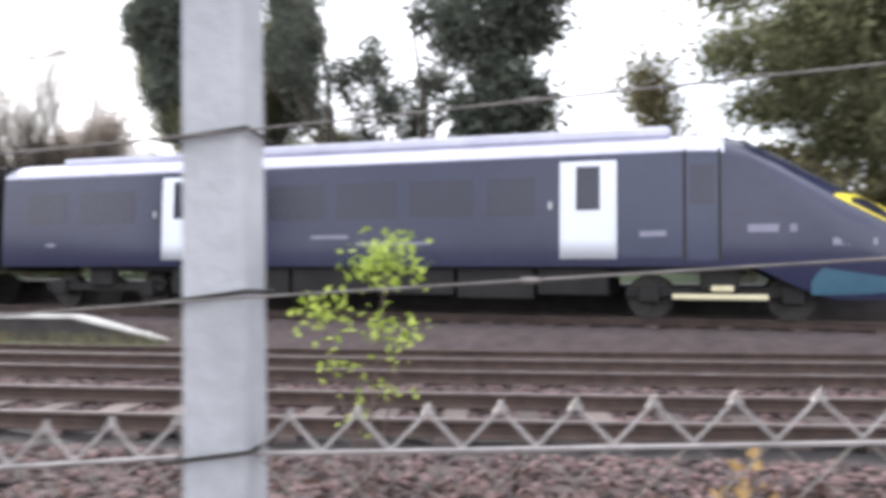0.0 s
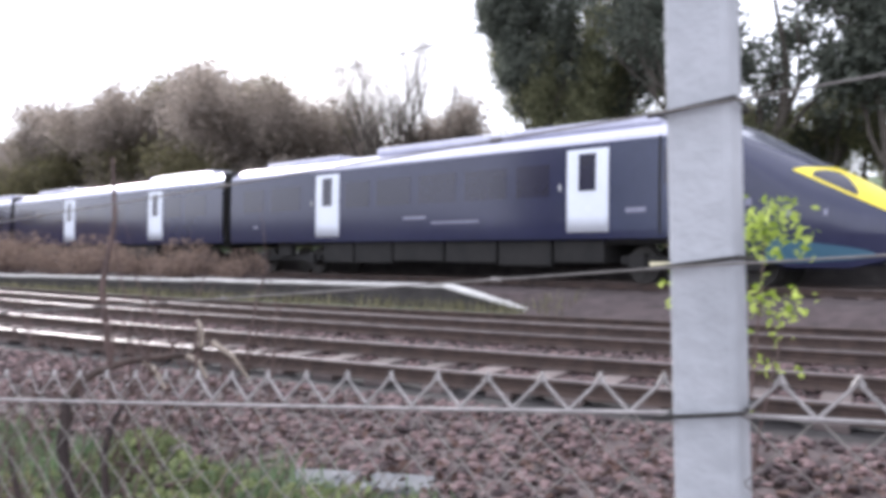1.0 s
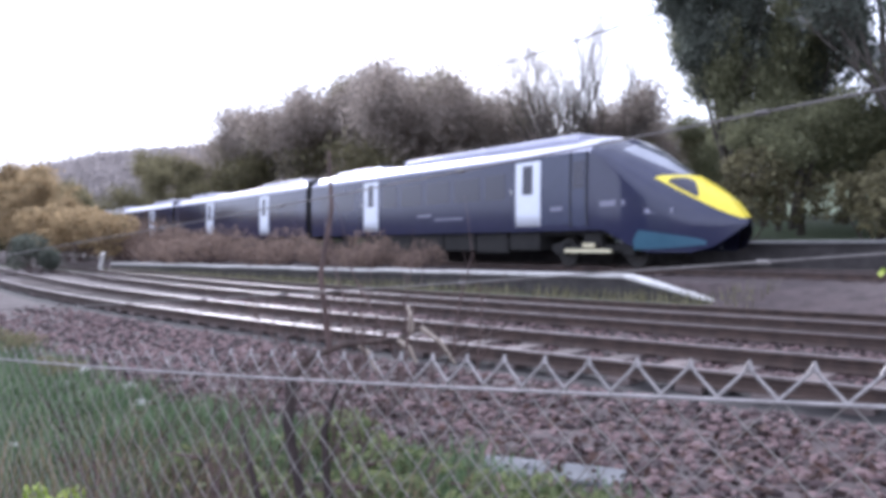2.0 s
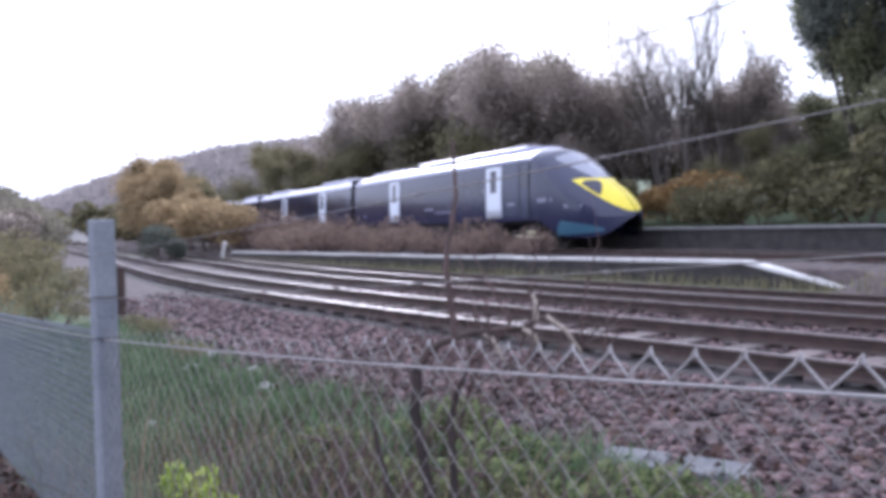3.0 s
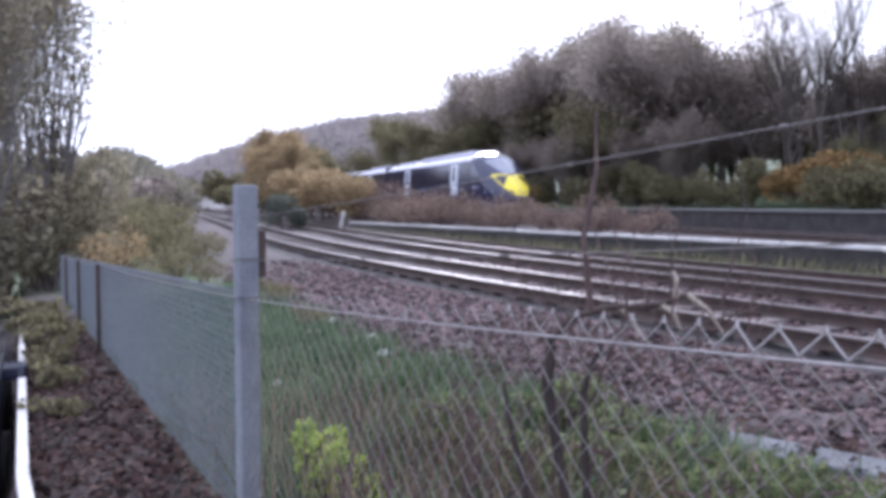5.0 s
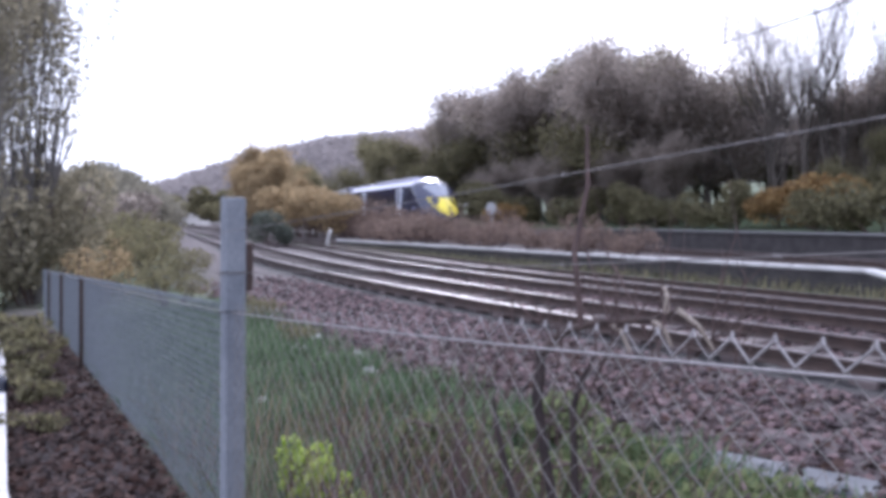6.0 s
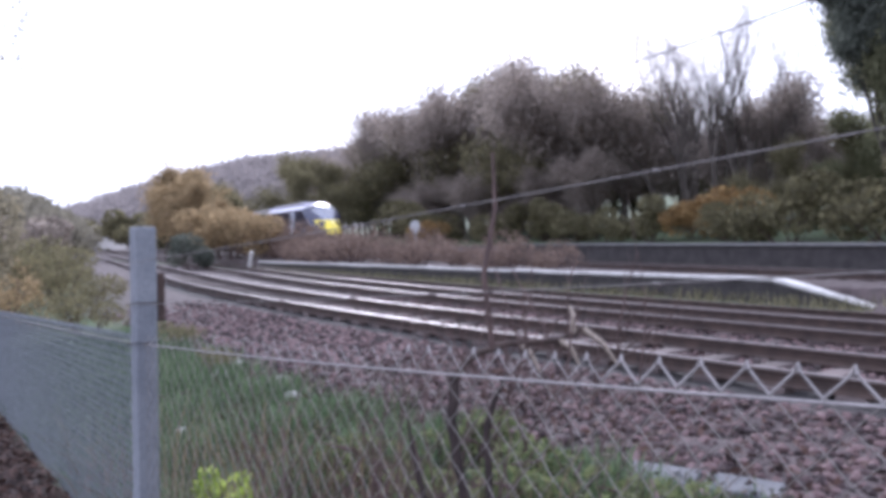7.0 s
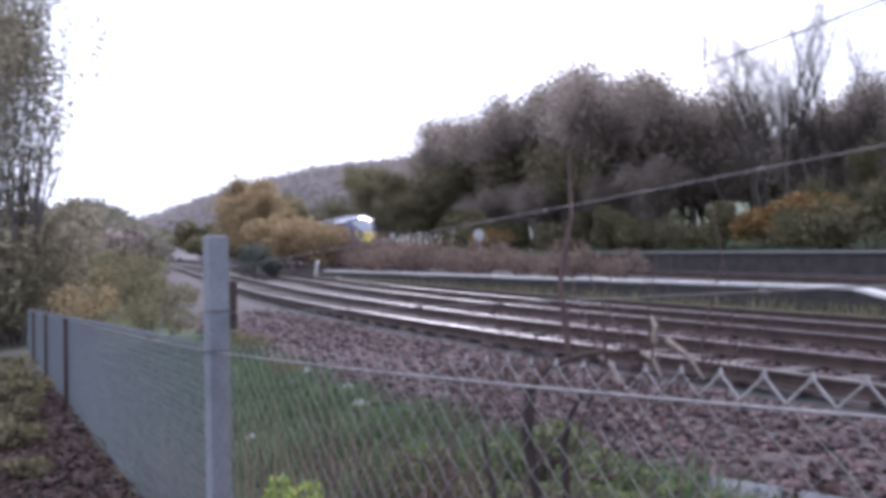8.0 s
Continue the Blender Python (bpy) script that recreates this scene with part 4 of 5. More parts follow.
def build_bushes():
    rng = random.Random(17)
    ob = bush("orange_bush", 71, 4.5, 2.5, 2.9, L_ORANGE, "orange autumn bush at the wood's edge", 0.13, 2600)
    stand(ob, -27.2, 27.0, 0, 0.85)
    again(ob, -29.6, 27.6, 90, 0.7)
    again(ob, -51.0, 23.0, 30, 0.62)
    green = bush("green_bush", 72, 4.5, 2.6, 3.4, L_OLIVE, "olive-green bush behind the platform", 0.12, 3600)
    stand(green, -31.8, 26.6, 0, 0.7)
    for x, y, s in ((-35, 26.4, 0.6), (-38, 26, 0.7), (-42, 27, 0.8), (-46, 26, 0.8), (-55, 25, 1.0), (-60, 26, 1.1), (-25.5, 25.8, 0.55), (-23, 26, 0.85), (-18, 25.5, 1.0), (-13, 26, 0.9), (-8, 26, 0.9), (1, 26, 1.1), (3.6, 25.6, 1.35), (6.4, 25.6, 1.4), (9.2, 25.6, 1.4), (12.4, 25.6, 1.4)):
        again(green, x, y, rng.uniform(0, 360), s)
    scrub = bush("brown_scrub", 73, 3.2, 1.8, 1.3, L_RUSSET, "low russet scrub between the wall and the track", 0.05, 1900, 14)
    stand(scrub, -24.0, 13.2)
    for x, y, s in ((-26.4, 12.9, 0.8), (-29.5, 12.6, 1.15), (-32, 12.4, 0.85), (-35.5, 12, 1.3), (-39.5, 11.6, 1.2), (-44, 12, 1.6), (-48, 12, 1.8), (-52, 12.5, 2.0), (-21.5, 13.8, 0.75), (-33.5, 14, 1.0), (-37.2, 12.8, 0.9), (-42, 13.5, 1.3), (-23, 13.2, 0.6)):
        again(scrub, x, y, rng.uniform(0, 360), s)
    gold = bush("golden_bush", 74, 3.4, 2.6, 2.6, L_GOLD, "yellowing bush by the end of the old platform", 0.1, 3000)
    stand(gold, -45.5, 9.6)
    again(gold, -49.5, 9.4, 120, 1.2)
    again(gold, -54, 8.8, 200, 1.3)
    dark = bush("dark_bush", 75, 1.8, 1.8, 2.0, L_EVER, "dark evergreen bush beside the line", 0.08, 2400)
    stand(dark, -43.0, 5.9)
    # the low scrub on the bank past the fence post
    tuft = bush("bank_scrub", 76, 2.6, 1.8, 1.3, L_OLIVE, "yellow-green scrub on the railway bank", 0.05, 1500)
    stand(tuft, -17.0, 0.2, 0, 0.6)
    for x, y, s in ((-20, 0.2, 0.75), (-24, 0.0, 0.9), (-28, -0.6, 1.1), (-33, -0.6, 1.4), (-39, -1, 1.7), (-47, -2, 2.1), (-12.6, 1.4, 0.3), (-9.9, 1.5, 0.22)):
        again(tuft, x, y, rng.uniform(0, 360), s)
    goldtuft = bush("golden_scrub", 78, 2.2, 1.6, 1.5, L_GOLD, "golden scrub by the fence", 0.05, 1100)
    stand(goldtuft, -20.5, -1.5)
    again(goldtuft, -28, -2, 60, 1.3)
    far = bush("valley_bush", 86, 9, 6, 6, L_OLIVE, "hazy olive bush far down the valley", 0.3, 2600)
    stand(far, -125, -4)
    for x, y, s in ((-140, -2, 1.1), (-160, -1, 1.2), (-185, 0, 1.4), (-270, 4, 1.6), (-275, 12, 1.8), (-150, 14, 1.3), (-175, 14, 1.6), (-120, 13, 1.0), (-110, -7, 1.0), (-95, -6, 0.9), (-280, -6, 1.8)):
        again(far, x, y, rng.uniform(0, 360), s)
    under = bush("undergrowth", 88, 4.2, 3.0, 4.4, L_BIRCH, "brown undergrowth round the birch stems", 0.09, 5200, 12)
    stand(under, -23.6, -2.9)
    again(under, -25.5, -5.2, 120, 1.15)
    again(under, -22.0, -5.4, 250, 0.85)
    hedge = bush("dark_hedge", 77, 6, 3, 4.2, L_BROWN, "dark hedge beyond the car park", 0.16, 4200)
    stand(hedge, -40, -9)
    for x, y, s in ((-46, -7, 1.0), (-38, -14, 1.1), (-52, -10, 1.2), (-60, -6, 1.3), (-70, -4, 1.3), (-34, -19, 1.1)):
        again(hedge, x, y, rng.uniform(0, 360), s)
    dock = bush("dead_dock", 83, 0.4, 0.3, 0.62, M_LITTER, "reddish-brown dead dock stems", 0.03, 420, 7, category="weed")
    stand(dock, 0.16, 2.55)
    again(dock, 0.42, 2.7, 70, 0.9)
    again(dock, -0.35, 2.9, 140, 0.7)
    yellow = bush("yellow_weed", 84, 0.22, 0.2, 0.75, L_ORANGE, "yellow-leaved weed past the fence", 0.03, 130, 5, category="weed")
    stand(yellow, 0.08, 2.35)
    weed = bush("kerb_weed", 87, 0.5, 0.4, 0.3, L_OLIVE, "low green weeds along the kerb wall", 0.03, 380, 6, category="weed")
    stand(weed, -7.2, -1.1)
    for x, s in ((-8.6, 1.0), (-10.0, 1.3), (-11.4, 1.6), (-12.8, 1.8), (-5.9, 0.7)):
        again(weed, x, float(fence_y(x)) - 0.55, x * 50, s)
    clump = bush("bank_weed", 89, 0.6, 0.45, 0.3, L_WEED, "leafy green weeds at the edge of the bank", 0.026, 700, 9, category="weed")
    stand(clump, -3.1, 1.55)
    for x, y, s in ((-2.75, 1.85, 1.0), (-3.3, 1.25, 1.1), (-2.5, 2.2, 0.8), (-3.6, 1.9, 1.1), (-3.0, 2.25, 0.9), (-4.2, 1.2, 1.0), (-2.4, 1.5, 0.8), (-4.6, 2.1, 1.1)):
        again(clump, x, y, x * 170, s)
    lime = bush("lime_weed", 79, 0.35, 0.3, 0.55, L_LIME, "lime-green leafy weed at the fence's foot", 0.035, 420, 6, category="weed")
    stand(lime, -3.55, 0.4, 0, 0.66)
    again(lime, -3.42, 0.5, 80, 0.6)


def build_sapling():
    """The young lime-green sapling past the fence."""
    rng = random.Random(81)
    nr = np.random.default_rng(81)
    x, y = -1.72, 3.95
    z0 = float(ground_z(x, y))
    ob = empty("sapling", pose(x, y, z0), "young sapling with lime-green leaves", "sapling")
    bm = bmesh.new()
    tips = []
    for dx, dy, h in ((0.12, 0, 1.5), (-0.28, 0.05, 1.2), (0.2, 0.05, 1.1), (-0.1, 0.1, 0.85)):
        pts = [Vector((0, 0, -0.1)), Vector((dx * 0.3, dy, h * 0.4)), Vector((dx * 0.75, dy, h * 0.75)), Vector((dx, dy, h))]
        tube(bm, pts, [0.011, 0.008, 0.006, 0.003], 5, False)
        tips += [(pts[3], {1.5: 230, 1.2: 90, 1.1: 48, 0.85: 14}[h]), (pts[2], 16 if h < 1.3 else 34)]
    part("stem", bm, M_TWIG, ob)
    c = []
    for p, n in tips:
        c.append(np.array(p) + nr.normal(0, 1, (n, 3)) * ((0.095, 0.09, 0.07) if n > 80 else (0.07, 0.07, 0.06)))
    v, f = cards(nr, np.concatenate(c), 0.024)
    raw("leaves", v, f.tolist(), L_LIME, ob)


def build_shrub():
    """The bare shrub grown through the fence, with one stem arched over."""
    rng = random.Random(91)
    x, y = -2.2, 0.78
    z0 = float(ground_z(x, y))
    ob = empty("bare_shrub", Matrix(), "leafless shrub with thin dark stems by the fence", "shrub")
    tips = []
    for name, mat, pts, radii in (
        ("main_stem", M_DARKSTEM, [(-2.12, 0.79, z0 - 0.1), (-2.13, 0.78, 0.8), (-2.144, 0.752, 0.97), (-2.155, 0.735, 1.1), (-2.15, 0.742, 1.16), (-2.149, 0.742, 1.225)], [0.017, 0.015, 0.014, 0.016, 0.015, 0.014]),
        ("arched_branch", M_ARCH, [(-2.149, 0.742, 1.215), (-2.134, 0.771, 1.259), (-2.117, 0.804, 1.283), (-2.083, 0.87, 1.307), (-2.016, 0.999, 1.317), (-1.987, 1.056, 1.348)], [0.014, 0.012, 0.01, 0.0095, 0.008, 0.005]),
        ("side_stem", M_DARKSTEM, [(-2.09, 0.85, z0 - 0.1), (-2.1, 0.83, 0.8), (-2.109, 0.819, 1.07), (-2.099, 0.838, 1.15), (-2.08, 0.87, 1.22)], [0.014, 0.012, 0.01, 0.008, 0.003]),
        ("tall_shoot", M_TWIG, [(-2.1, 0.835, 1.29), (-2.111, 0.816, 1.495), (-2.097, 0.845, 1.675), (-2.099, 0.84, 1.83)], [0.009, 0.008, 0.006, 0.004]),
        ("side_stem", M_DARKSTEM, [(-2.17, 0.7, z0 - 0.1), (-2.178, 0.685, 0.8), (-2.2, 0.644, 1.0), (-2.21, 0.63, 1.1)], [0.014, 0.011, 0.008, 0.003]),
    ):
        bm = bmesh.new()
        tube(bm, pts, radii, 7, False)
        part(name, bm, mat, ob, "weathered branch arched over" if name == "arched_branch" else "", True)
    for a, b in (((-2.016, 0.999, 1.317), (-1.993, 1.045, 1.25)), ((-1.987, 1.056, 1.348), (-1.944, 1.14, 1.245)), ((-2.0, 1.03, 1.335), (-2.004, 1.024, 1.407)), ((-2.07, 0.9, 1.31), (-2.04, 0.95, 1.23))):
        a, b = Vector(a), Vector(b)
        bm = bmesh.new()
        tube(bm, [a, a.lerp(b, 0.5) + Vector((0.01, 0, 0.012)), b], [0.009, 0.007, 0.004], 5, False)
        part("broken_twig", bm, M_PALETWIG, ob, "pale broken twig")
    for k in range(26):
        bm = bmesh.new()
        q = rng.random()
        grow(bm, (-2.15 + 0.2 * q + rng.gauss(0, 0.05), 0.74 + 0.38 * q + rng.gauss(0, 0.05), rng.uniform(1.0, 1.3)), Vector((rng.gauss(0.1, 0.5), rng.gauss(0.1, 0.4), 1)), rng.uniform(0.16, 0.34), 0.004, 1, rng, tips, 0.6, 0.15, 5, 3)
        part("upper_twig", bm, M_TWIG, ob)
    for k in range(80):
        bm = bmesh.new()
        sx, sy = -2.75 + rng.gauss(0, 0.55), 0.72 + rng.gauss(0, 0.2)
        d = Vector((rng.gauss(0.05, 0.22), rng.gauss(0.1, 0.2), 1))
        grow(bm, (sx, sy, float(ground_z(sx, sy)) - 0.05), d, rng.uniform(0.35, 0.75), rng.uniform(0.003, 0.008), 1, rng, tips, 0.5, 0.1, 5, 3)
        part("thin_stem", bm, M_TWIG, ob)
    return ob


def build_stuff():
    nr = np.random.default_rng(101)
    # grass on the bank
    n = 36000
    x = -0.8 - nr.uniform(0, 1, n) ** 1.35 * 15
    y = fence_y(x) + 0.03 + nr.uniform(0, 1, n) * (grass_width(x) + nr.normal(0, 0.2, n))
    ok = (y > fence_y(x) + 0.02) & (y < rail_y(x) - 1.2)
    x, y = x[ok], y[ok]
    blades(nr, "grass", x, y, M_GRASS, nr.uniform(0.06, 0.22, len(x)) * (0.7 + 0.6 * np.sin(x * 2.1 + y * 1.3) ** 2), "uneven green grass on the railway bank", 0.007)
    n = 800
    x = -1.6 - nr.uniform(0, 1, n) * 3.6
    y = fence_y(x) + 0.04 + nr.uniform(0, 1, n) ** 1.6 * 1.3
    blades(nr, "dry_grass", x, y, M_STRAW, nr.uniform(0.2, 0.65, n), "dry straw stalks along the fence", 0.003)
    n = 2200
    x = -40 + nr.uniform(0, 31, n)
    y = wall_y(x) - nr.uniform(0.03, 1.3, n)
    blades(nr, "trackside_grass", x, y, L_ROUGH, nr.uniform(0.12, 0.38, n), "rough olive grass below the old platform wall", 0.012)
    # leaf litter
    n = 15000
    x = -1.0 - nr.uniform(0, 1, n) ** 1.2 * 13
    y = fence_y(x) - nr.uniform(0.0, 0.78, n)
    c = np.stack([x, y, ground_z(x, y) + nr.uniform(0.005, 0.05, n)], 1)
    v, f = cards(nr, c, 0.024, 0.8, 0.6)
    tagged(raw("leaf_litter", v, f.tolist(), M_LITTER), "brown fallen leaves along the fence path", "leaf litter", kind="stuff")
    n = 5200
    x = -9 + nr.uniform(0, 1, n) * 13
    y = fence_y(x) + 0.6 + nr.uniform(0, 1, n) * 4.5
    ok = y < rail_y(x) - 0.4
    x, y = x[ok], y[ok]
    c = np.stack([x, y, ground_z(x, y) + nr.uniform(0.02, 0.06, len(x))], 1)
    v, f = cards(nr, c, 0.035, 0.7, 0.6)
    tagged(raw("scattered_leaves", v, f.tolist(), M_LITTER), "scattered dead leaves on the ballast", "leaf litter", kind="stuff")


def blades(nr, name, x, y, mat, h, label, w=0.006):
    n = len(x)
    z = ground_z(x, y)
    a = nr.uniform(0, 2 * np.pi, n)
    dx, dy = np.cos(a) * w, np.sin(a) * w
    lean = nr.normal(0, 0.35, (n, 2)) * h[:, None]
    b = np.stack([x, y, z - 0.02], 1)
    d = np.stack([dx, dy, 0 * dx], 1)
    m = b + np.stack([lean[:, 0] * 0.35, lean[:, 1] * 0.35, h * 0.6], 1)
    t = b + np.stack([lean[:, 0], lean[:, 1], h], 1)
    v = np.stack([b - d, b + d, m + d * 0.7, m - d * 0.7, t], 1).reshape(-1, 3)
    i = np.arange(n)[:, None] * 5
    f = [tuple(q) for q in np.concatenate([i + [0, 1, 2, 3]])] + [tuple(q) for q in (i + [3, 2, 4])]
    return tagged(raw(name, v, f, mat), label, "grass", kind="stuff")


def build_ballast():
    """Angular stones: those of the stretch before the fence one by one, the rest joined."""
    nr = np.random.default_rng(111)
    shapes = []
    for k in range(6):
        bm = bmesh.new()
        bmesh.ops.create_icosphere(bm, subdivisions=1, radius=0.5)
        for v in bm.verts:
            v.co = Vector((v.co.x * 1.25, v.co.y, v.co.z * 0.75)) * nr.uniform(0.72, 1.2)
        shapes.append(mesh_from(bm, "stone", M_STONE))
    bed = empty("ballast_bed", Matrix(), "pinkish-grey angular ballast stones beside the track", "ballast", kind="structure")
    near = 0
    base = np.array([tuple(v.co) for v in shapes[0].vertices])
    tri = np.array([tuple(p.vertices) for p in shapes[0].polygons])
    n = 40000
    x = -20 + nr.uniform(0, 1, n) ** 0.6 * 26
    ry = rail_y(x)
    lo = fence_y(x) + np.maximum(grass_width(x), 0.6)
    y = lo + nr.uniform(0, 1, n) * (ry + 5.8 - lo)
    ok = (y < ry - 0.5) | (y > ry + 0.25)
    x, y, ry = x[ok], y[ok], ry[ok]
    n = len(x)
    s = nr.uniform(0.03, 0.085, n) * np.where(x < -9, 1.25, 1.0)
    z = ground_z(x, y) + s * 0.15
    zr = nr.uniform(0, 2 * np.pi, n)
    V, Fc = [], []
    for i in range(n):
        if near < 300 and -3.2 < x[i] < 0.6 and y[i] < ry[i] - 0.9:
            ob = new("stone", shapes[near % 6])
            ob.parent = bed
            ob.matrix_basis = pose(x[i], y[i], z[i], nr.uniform(-30, 30), nr.uniform(-30, 30), math.degrees(zr[i]))
            ob.scale = (s[i] * 1.15,) * 3
            near += 1
            continue
        c, q = math.cos(zr[i]), math.sin(zr[i])
        p = base * s[i] * nr.uniform(0.7, 1.3, (1, 3))
        V.append(np.stack([p[:, 0] * c - p[:, 1] * q + x[i], p[:, 0] * q + p[:, 1] * c + y[i], p[:, 2] + z[i]], 1))
        Fc.append(tri + 12 * len(Fc))
    tagged(raw("loose_ballast", np.concatenate(V), np.concatenate(Fc).tolist(), M_STONE, bed), kind="stuff")


# ---- far hills ----
def hill(name, label, line, depth, mat, seed, cover, leaf, count, leaves):
    """A wooded ridge: ridge points (x, y, z), falling away behind and in front, with clumps of far trees on it."""
    nr = np.random.default_rng(seed)
    P = np.array(line, float)
    t = np.linspace(0, len(P) - 1, 60)
    ridge = np.stack([np.interp(t, np.arange(len(P)), P[:, k]) for k in range(3)], 1)
    out = ridge[:, :2] / np.linalg.norm(ridge[:, :2], axis=1, keepdims=True)
    rows, V = 9, []
    for k in range(rows):
        q = k / (rows - 2)
        d = (q - 1) * depth
        z = ridge[:, 2] * np.sin(np.pi / 2 * np.clip(q, 0, 1)) ** 1.2 if q <= 1 else ridge[:, 2] * 0.6
        V.append(np.stack([ridge[:, 0] + out[:, 0] * d, ridge[:, 1] + out[:, 1] * d, z + nr.normal(0, 0.3, 60) - (1.5 if k == 0 else 0)], 1))
    V = np.concatenate(V)
    F = [(k * 60 + i, k * 60 + i + 1, (k + 1) * 60 + i + 1, (k + 1) * 60 + i) for k in range(rows - 1) for i in range(59)]
    ob = tagged(raw(name, V, F, mat, smooth=True), label, "hill", kind="structure")
    m = count
    a, b = nr.integers(0, 59, m), nr.uniform(0, 1, m)
    r0 = ridge[a] + (ridge[a + 1] - ridge[a]) * b[:, None]
    o = out[a]
    q = nr.uniform(0.15, 1.0, m) ** 0.7
    z = r0[:, 2] * np.sin(np.pi / 2 * q) ** 1.2
    top = np.stack([r0[:, 0] + o[:, 0] * (q - 1) * depth, r0[:, 1] + o[:, 1] * (q - 1) * depth, z + cover * 0.4 * nr.uniform(0.3, 1, m)], 1)
    c = np.repeat(top, 22, 0) + nr.normal(0, 1, (m * 22, 3)) * cover * np.array([0.55, 0.55, 0.4])
    v, f = cards(nr, c, leaf, 0.0, 0.8)
    tagged(raw(name + "_wood", v, f.tolist(), leaves), "autumn woodland on the far hillside, haze put into its leaf colour", "woodland", kind="stuff")
    return ob


def on_ray(deg_left, dist, up):
    """A place at that bearing left of straight ahead across the tracks."""
    a = radians(deg_left)
    return (-math.sin(a) * dist, math.cos(a) * dist, 1.55 + dist * up)


def build_hills():
    hill("hill_1", "wooded valley side, autumn haze put into its colour", [on_ray(94, 520, 0.020), on_ray(90, 480, 0.028), on_ray(86.6, 430, 0.046), on_ray(83.6, 410, 0.064), on_ray(78, 390, 0.089), on_ray(71, 370, 0.100), on_ray(60, 350, 0.104), on_ray(48, 350, 0.094), on_ray(36, 360, 0.084), on_ray(20, 390, 0.074)], 200, M_FARHILL, 5, 4, 0.6, 8000, L_HAZEPALE)
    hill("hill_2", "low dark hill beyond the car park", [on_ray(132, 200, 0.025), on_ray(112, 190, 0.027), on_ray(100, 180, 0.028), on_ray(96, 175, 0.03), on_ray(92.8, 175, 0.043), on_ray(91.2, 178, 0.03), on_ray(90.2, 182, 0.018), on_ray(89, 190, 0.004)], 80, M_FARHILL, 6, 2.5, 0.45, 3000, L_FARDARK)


# ---- car park ----
def build_carpark():
    wall = empty("kerb_wall", Matrix(), "low wall with white-painted top beside the car park", "wall", kind="structure")
    xs = frange(-13.0, -2.0, 2.2)
    for xa, xb in zip(xs, xs[1:]):
        for name, mat, y0, y1, za, zb in (("wall_body", M_BRICKDARK, 0.03, 0.07, -1.7, 0.05), ("wall_cap", M_PALE, 0.022, 0.076, 0.05, 0.11)):
            bm = bmesh.new()
            pts = []
            for x in (xa + 0.005, xb - 0.005):
                yk = float(fence_y(x)) - 0.82
                for dy, dz in ((y0, za), (y1, za), (y1, zb), (y0, zb)):
                    pts.append(bm.verts.new((x, yk + dy, float(path_z(x)) + dz)))
            for f in ((0, 1, 2, 3), (7, 6, 5, 4), (0, 4, 5, 1), (1, 5, 6, 2), (2, 6, 7, 3), (3, 7, 4, 0)):
                bm.faces.new([pts[k] for k in f])
            part(name, bm, mat, wall)
    car = parked_car()
    place = lambda x, y: pose(x, y, float(ground_z(x, y)), 0, 0, 180 + math.degrees(math.atan(0.15)))
    car.matrix_basis = place(-7.9, -2.42)
    copy_thing(car, place(-14.8, -3.75))


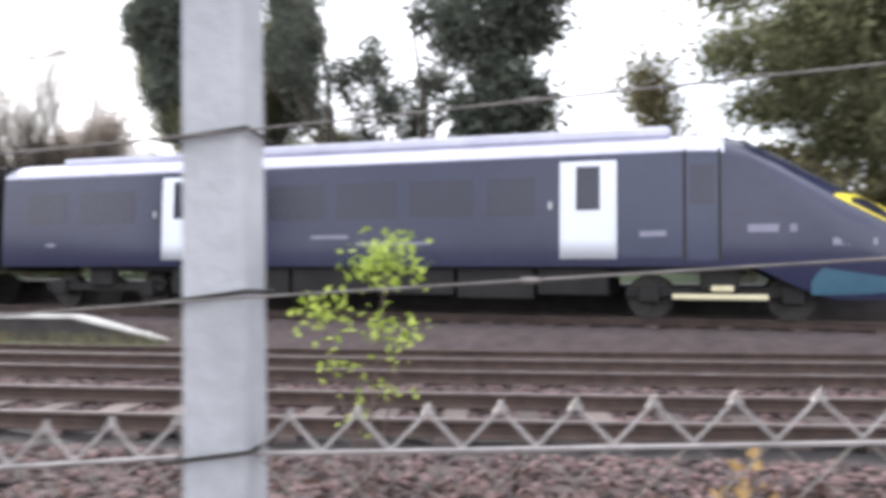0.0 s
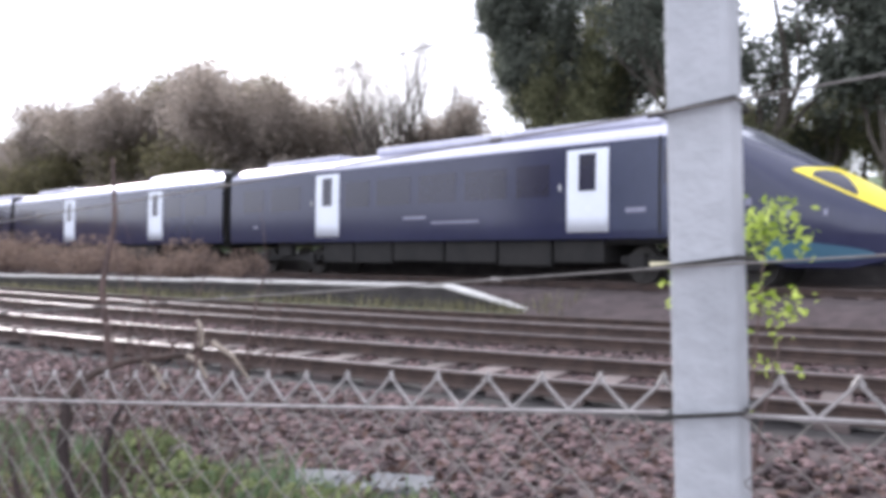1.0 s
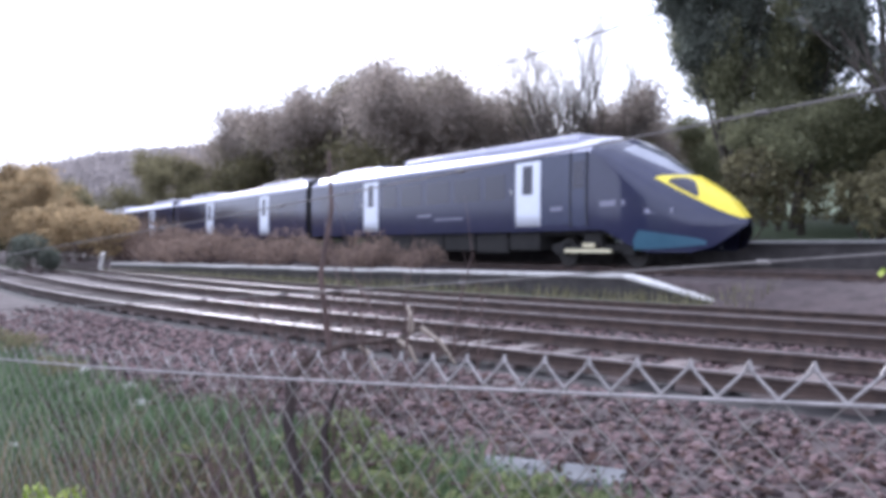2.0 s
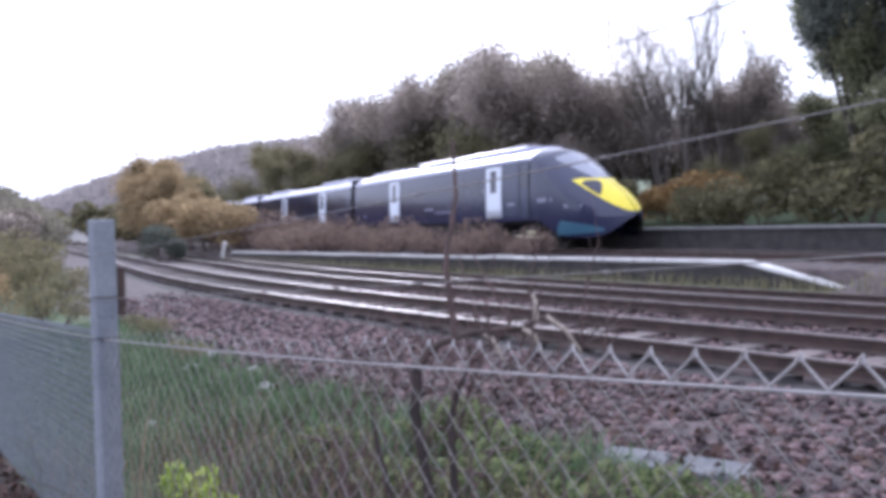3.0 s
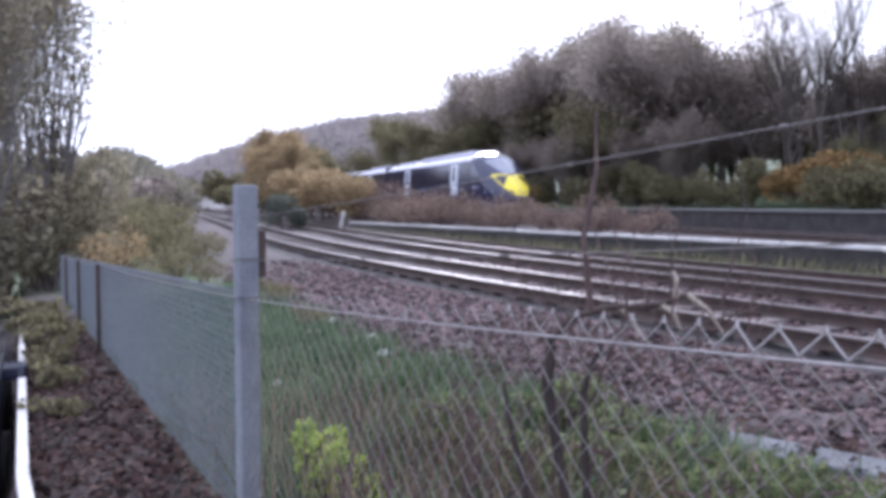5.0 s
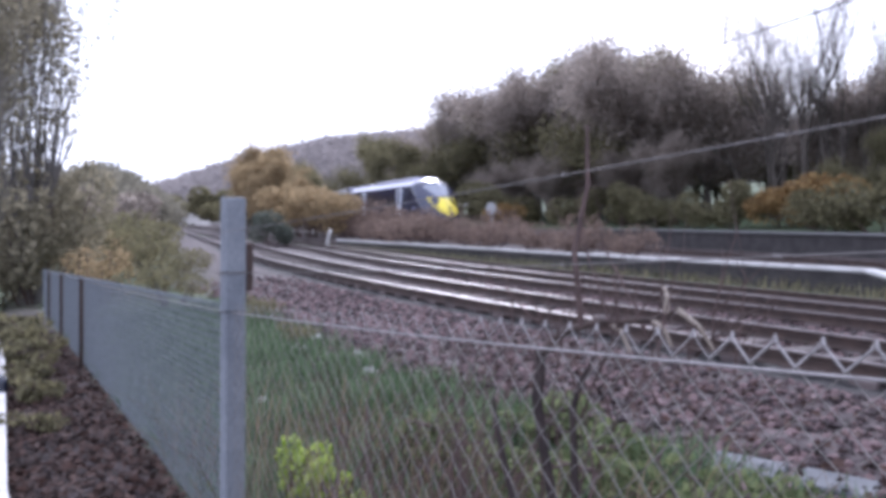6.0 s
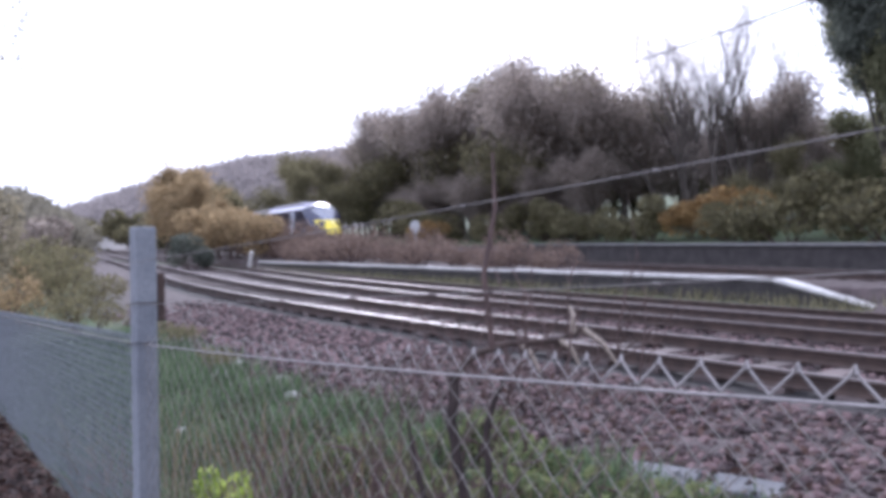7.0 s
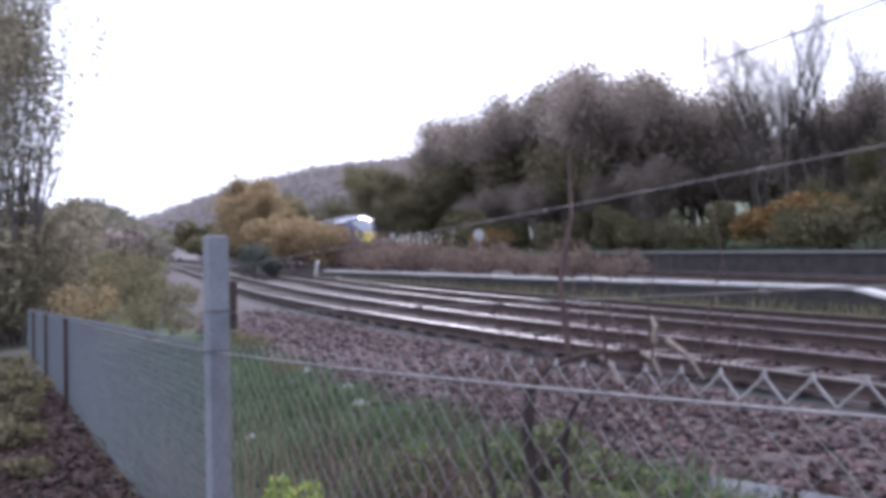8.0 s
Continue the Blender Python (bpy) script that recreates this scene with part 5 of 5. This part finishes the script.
def parked_car():
    """A dark hatchback."""
    car = empty("parked_car", Matrix(), "dark blue hatchback parked beside the kerb wall", "car", "parked cars")
    prof = [(-2.05, 0.62), (-2.0, 0.78), (-1.5, 0.92), (-1.0, 0.98), (-0.35, 1.38), (0.1, 1.47), (0.9, 1.46), (1.5, 1.3), (1.95, 0.98), (2.05, 0.8), (2.05, 0.45)]
    bm = bmesh.new()
    rows = []
    for x, z in prof:
        w = 0.62 if z > 1.25 else 0.82
        belt = min(z, 0.9)
        rows.append([bm.verts.new(p) for p in ((x, -0.82, 0.3), (x, -0.86, 0.6), (x, -0.84, belt), (x, -w, z), (x, 0, z + 0.03), (x, w, z), (x, 0.84, belt), (x, 0.86, 0.6), (x, 0.82, 0.3))])
    for a, b in zip(rows, rows[1:]):
        for k in range(8):
            bm.faces.new((a[k], b[k], b[k + 1], a[k + 1]))
    bm.faces.new(rows[0])
    bm.faces.new(rows[-1][::-1])
    bmesh.ops.remove_doubles(bm, verts=bm.verts, dist=0.001)
    part("body", bm, M_CARPAINT, car, "glossy dark blue bodywork", True)
    for side in (-1, 1):
        bm = bmesh.new()
        v = [bm.verts.new(p) for p in ((-0.85, side * 0.845, 0.93), (1.6, side * 0.845, 0.93), (1.3, side * 0.66, 1.33), (-0.3, side * 0.66, 1.35))]
        bm.faces.new(v)
        part("side_window", bm, M_GLASS, car)
        bm = bmesh.new()
        box(bm, -2.07, -1.8, side * 0.62 - 0.16, side * 0.62 + 0.16, 0.62, 0.78, 0.04)
        part("headlight", bm, M_LAMP, car, "clear headlight")
        bm = bmesh.new()
        box(bm, -0.85, -0.68, side * 0.95 - 0.09, side * 0.95 + 0.09, 0.92, 1.05, 0.03)
        part("mirror", bm, M_CARPAINT, car)
        for x in (-1.3, 1.3):
            bm = bmesh.new()
            bmesh.ops.create_cone(bm, cap_ends=True, segments=24, radius1=0.31, radius2=0.31, depth=0.2, matrix=pose(x, side * 0.78, 0.31, 90))
            wheel = part("wheel", bm, M_RUBBER, car)
            bm = bmesh.new()
            bmesh.ops.create_cone(bm, cap_ends=True, segments=18, radius1=0.2, radius2=0.16, depth=0.03, matrix=pose(x, side * 0.885, 0.31, 90 * side))
            part("rim", bm, M_CHROME, wheel)
    bm = bmesh.new()
    v = [bm.verts.new(p) for p in ((-1.05, -0.7, 1.0), (-1.05, 0.7, 1.0), (-0.4, 0.58, 1.39), (-0.4, -0.58, 1.39))]
    bm.faces.new(v)
    part("windscreen", bm, M_GLASS, car)
    bm = bmesh.new()
    box(bm, -2.09, -2.03, -0.5, 0.5, 0.45, 0.58, 0.01)
    part("grille", bm, M_CHROME, car)
    return car


def build_small_things():
    # a round white board on a post by the far track
    sign = empty("trackside_sign", pose(-47.5, 20.6, 0.8), "round white board on a grey post", "sign")
    bm = bmesh.new()
    tube(bm, [(0, 0, 0), (0, 0, 2.2)], 0.05, 8)
    part("post", bm, M_CONCRETE, sign)
    bm = bmesh.new()
    bmesh.ops.create_cone(bm, cap_ends=True, segments=24, radius1=0.42, radius2=0.42, depth=0.05, matrix=pose(0.06, -0.08, 1.75, 90, 0, 25))
    part("board", bm, M_SIGN, sign, "round white board")
    # the leaning white post at the wall's far end
    post = empty("white_post", pose(-40.3, 8.3, 0.3), "leaning white-painted marker post", "post")
    bm = bmesh.new()
    tube(bm, [(0, 0, -0.1), (0.35, 0.1, 0.85)], 0.09, 8)
    part("shaft", bm, M_WHITEWOOD, post)
    # an overhead cable between two poles among the trees
    line = empty("telegraph_line", Matrix(), "sagging overhead cable between two wooden poles", "cable")
    ends = (Vector((-56.0, 31.5, 12.6)), Vector((-20.2, 30.6, 12.6)))
    bm = bmesh.new()
    tube(bm, [ends[0].lerp(ends[1], k / 12) - Vector((0, 0, 0.35 * math.sin(math.pi * k / 12))) for k in range(13)], 0.045, 5)
    part("cable", bm, M_RUBBER, line)
    for e in ends:
        bm = bmesh.new()
        tube(bm, [(e.x, e.y + 0.15, 1.0), (e.x, e.y + 0.12, e.z + 0.3)], [0.15, 0.11], 8)
        part("pole", bm, M_BARK, line, "dark wooden telegraph pole")
    # a slab of old concrete in the grass, and pale stones by the fence
    slab = empty("concrete_slab", pose(-3.6, 3.05, float(ground_z(-3.6, 3.05)) + 0.02, 2, 1, 36), "cracked grey concrete slab lying in the grass", "slab")
    for x0, x1, tilt in ((-0.46, -0.05, 0), (-0.01, 0.4, 1.5)):
        bm = bmesh.new()
        box(bm, x0, x1, -0.15, 0.15, -0.05, 0.03, 0.015)
        part("broken_half", bm, M_SLAB, slab, at=pose(0, 0, 0, 0, tilt, tilt))
    nr = random.Random(5)
    for x, y, s in ((-3.75, 0.1, 0.06), (-3.85, 0.2, 0.045), (-4.0, 0.12, 0.05), (-6.6, 0.6, 0.05), (-9.4, 1.4, 0.09), (-10.1, 1.75, 0.08), (-8.6, 1.9, 0.07), (-7.6, 1.75, 0.07)):
        ob = empty("pale_stone", pose(x, y, float(ground_z(x, y)) + s * 0.25, 0, 0, nr.uniform(0, 360)), "pale chalky stone lying in the grass", "stone", "pale stones")
        bm = bmesh.new()
        bmesh.ops.create_icosphere(bm, subdivisions=2, radius=s)
        for v in bm.verts:
            v.co = Vector((v.co.x * 1.2, v.co.y, v.co.z * 0.7)) * nr.uniform(0.8, 1.12)
        part("rock", bm, M_WHITEWOOD, ob)
    # a far white house in the valley
    house = empty("far_house", pose(-310, 8, 2), "small white house far down the valley", "house")
    bm = bmesh.new()
    box(bm, -5, 5, -4, 4, 0, 6, 0.02)
    part("wall", bm, M_HOUSE, house)
    bm = bmesh.new()
    v = [bm.verts.new(p) for p in ((-5.3, -4.4, 6), (5.3, -4.4, 6), (5.3, 4.4, 6), (-5.3, 4.4, 6), (-5.3, 0, 9), (5.3, 0, 9))]
    for f in ((0, 1, 5, 4), (2, 3, 4, 5), (0, 4, 3), (1, 2, 5), (3, 2, 1, 0)):
        bm.faces.new([v[k] for k in f])
    part("roof", bm, M_BRICKDARK, house)


build_ground()
XS = frange(-260, 40, 1.5)
build_track("track_1", (0.0, 1.505), "near railway track on old sleepers", XS)
build_track("track_2", (3.4, 4.905), "second railway track with raised conductor rail", XS, third=5.33)
build_track("track_3", (-0.75, 0.75), "far railway track that carries the train", frange(-260, 60, 20), False, TRAIN_Y, TRAIN_RAIL, sleeper_range=(-20, 14))
build_wall()
build_platform()
CARS = build_train()
build_posts()
build_fence()
build_hills()
build_woods()
build_bushes()
build_sapling()
build_shrub()
build_carpark()
build_small_things()
build_stuff()
build_ballast()


def motions():
    """The train draws away along the far track at an even speed."""
    for car, offset, turn in CARS:
        walk(car, [(t, pose(x + offset, TRAIN_Y, TRAIN_RAIL, 0, 0, turn)) for t, x in RUN])


motions()
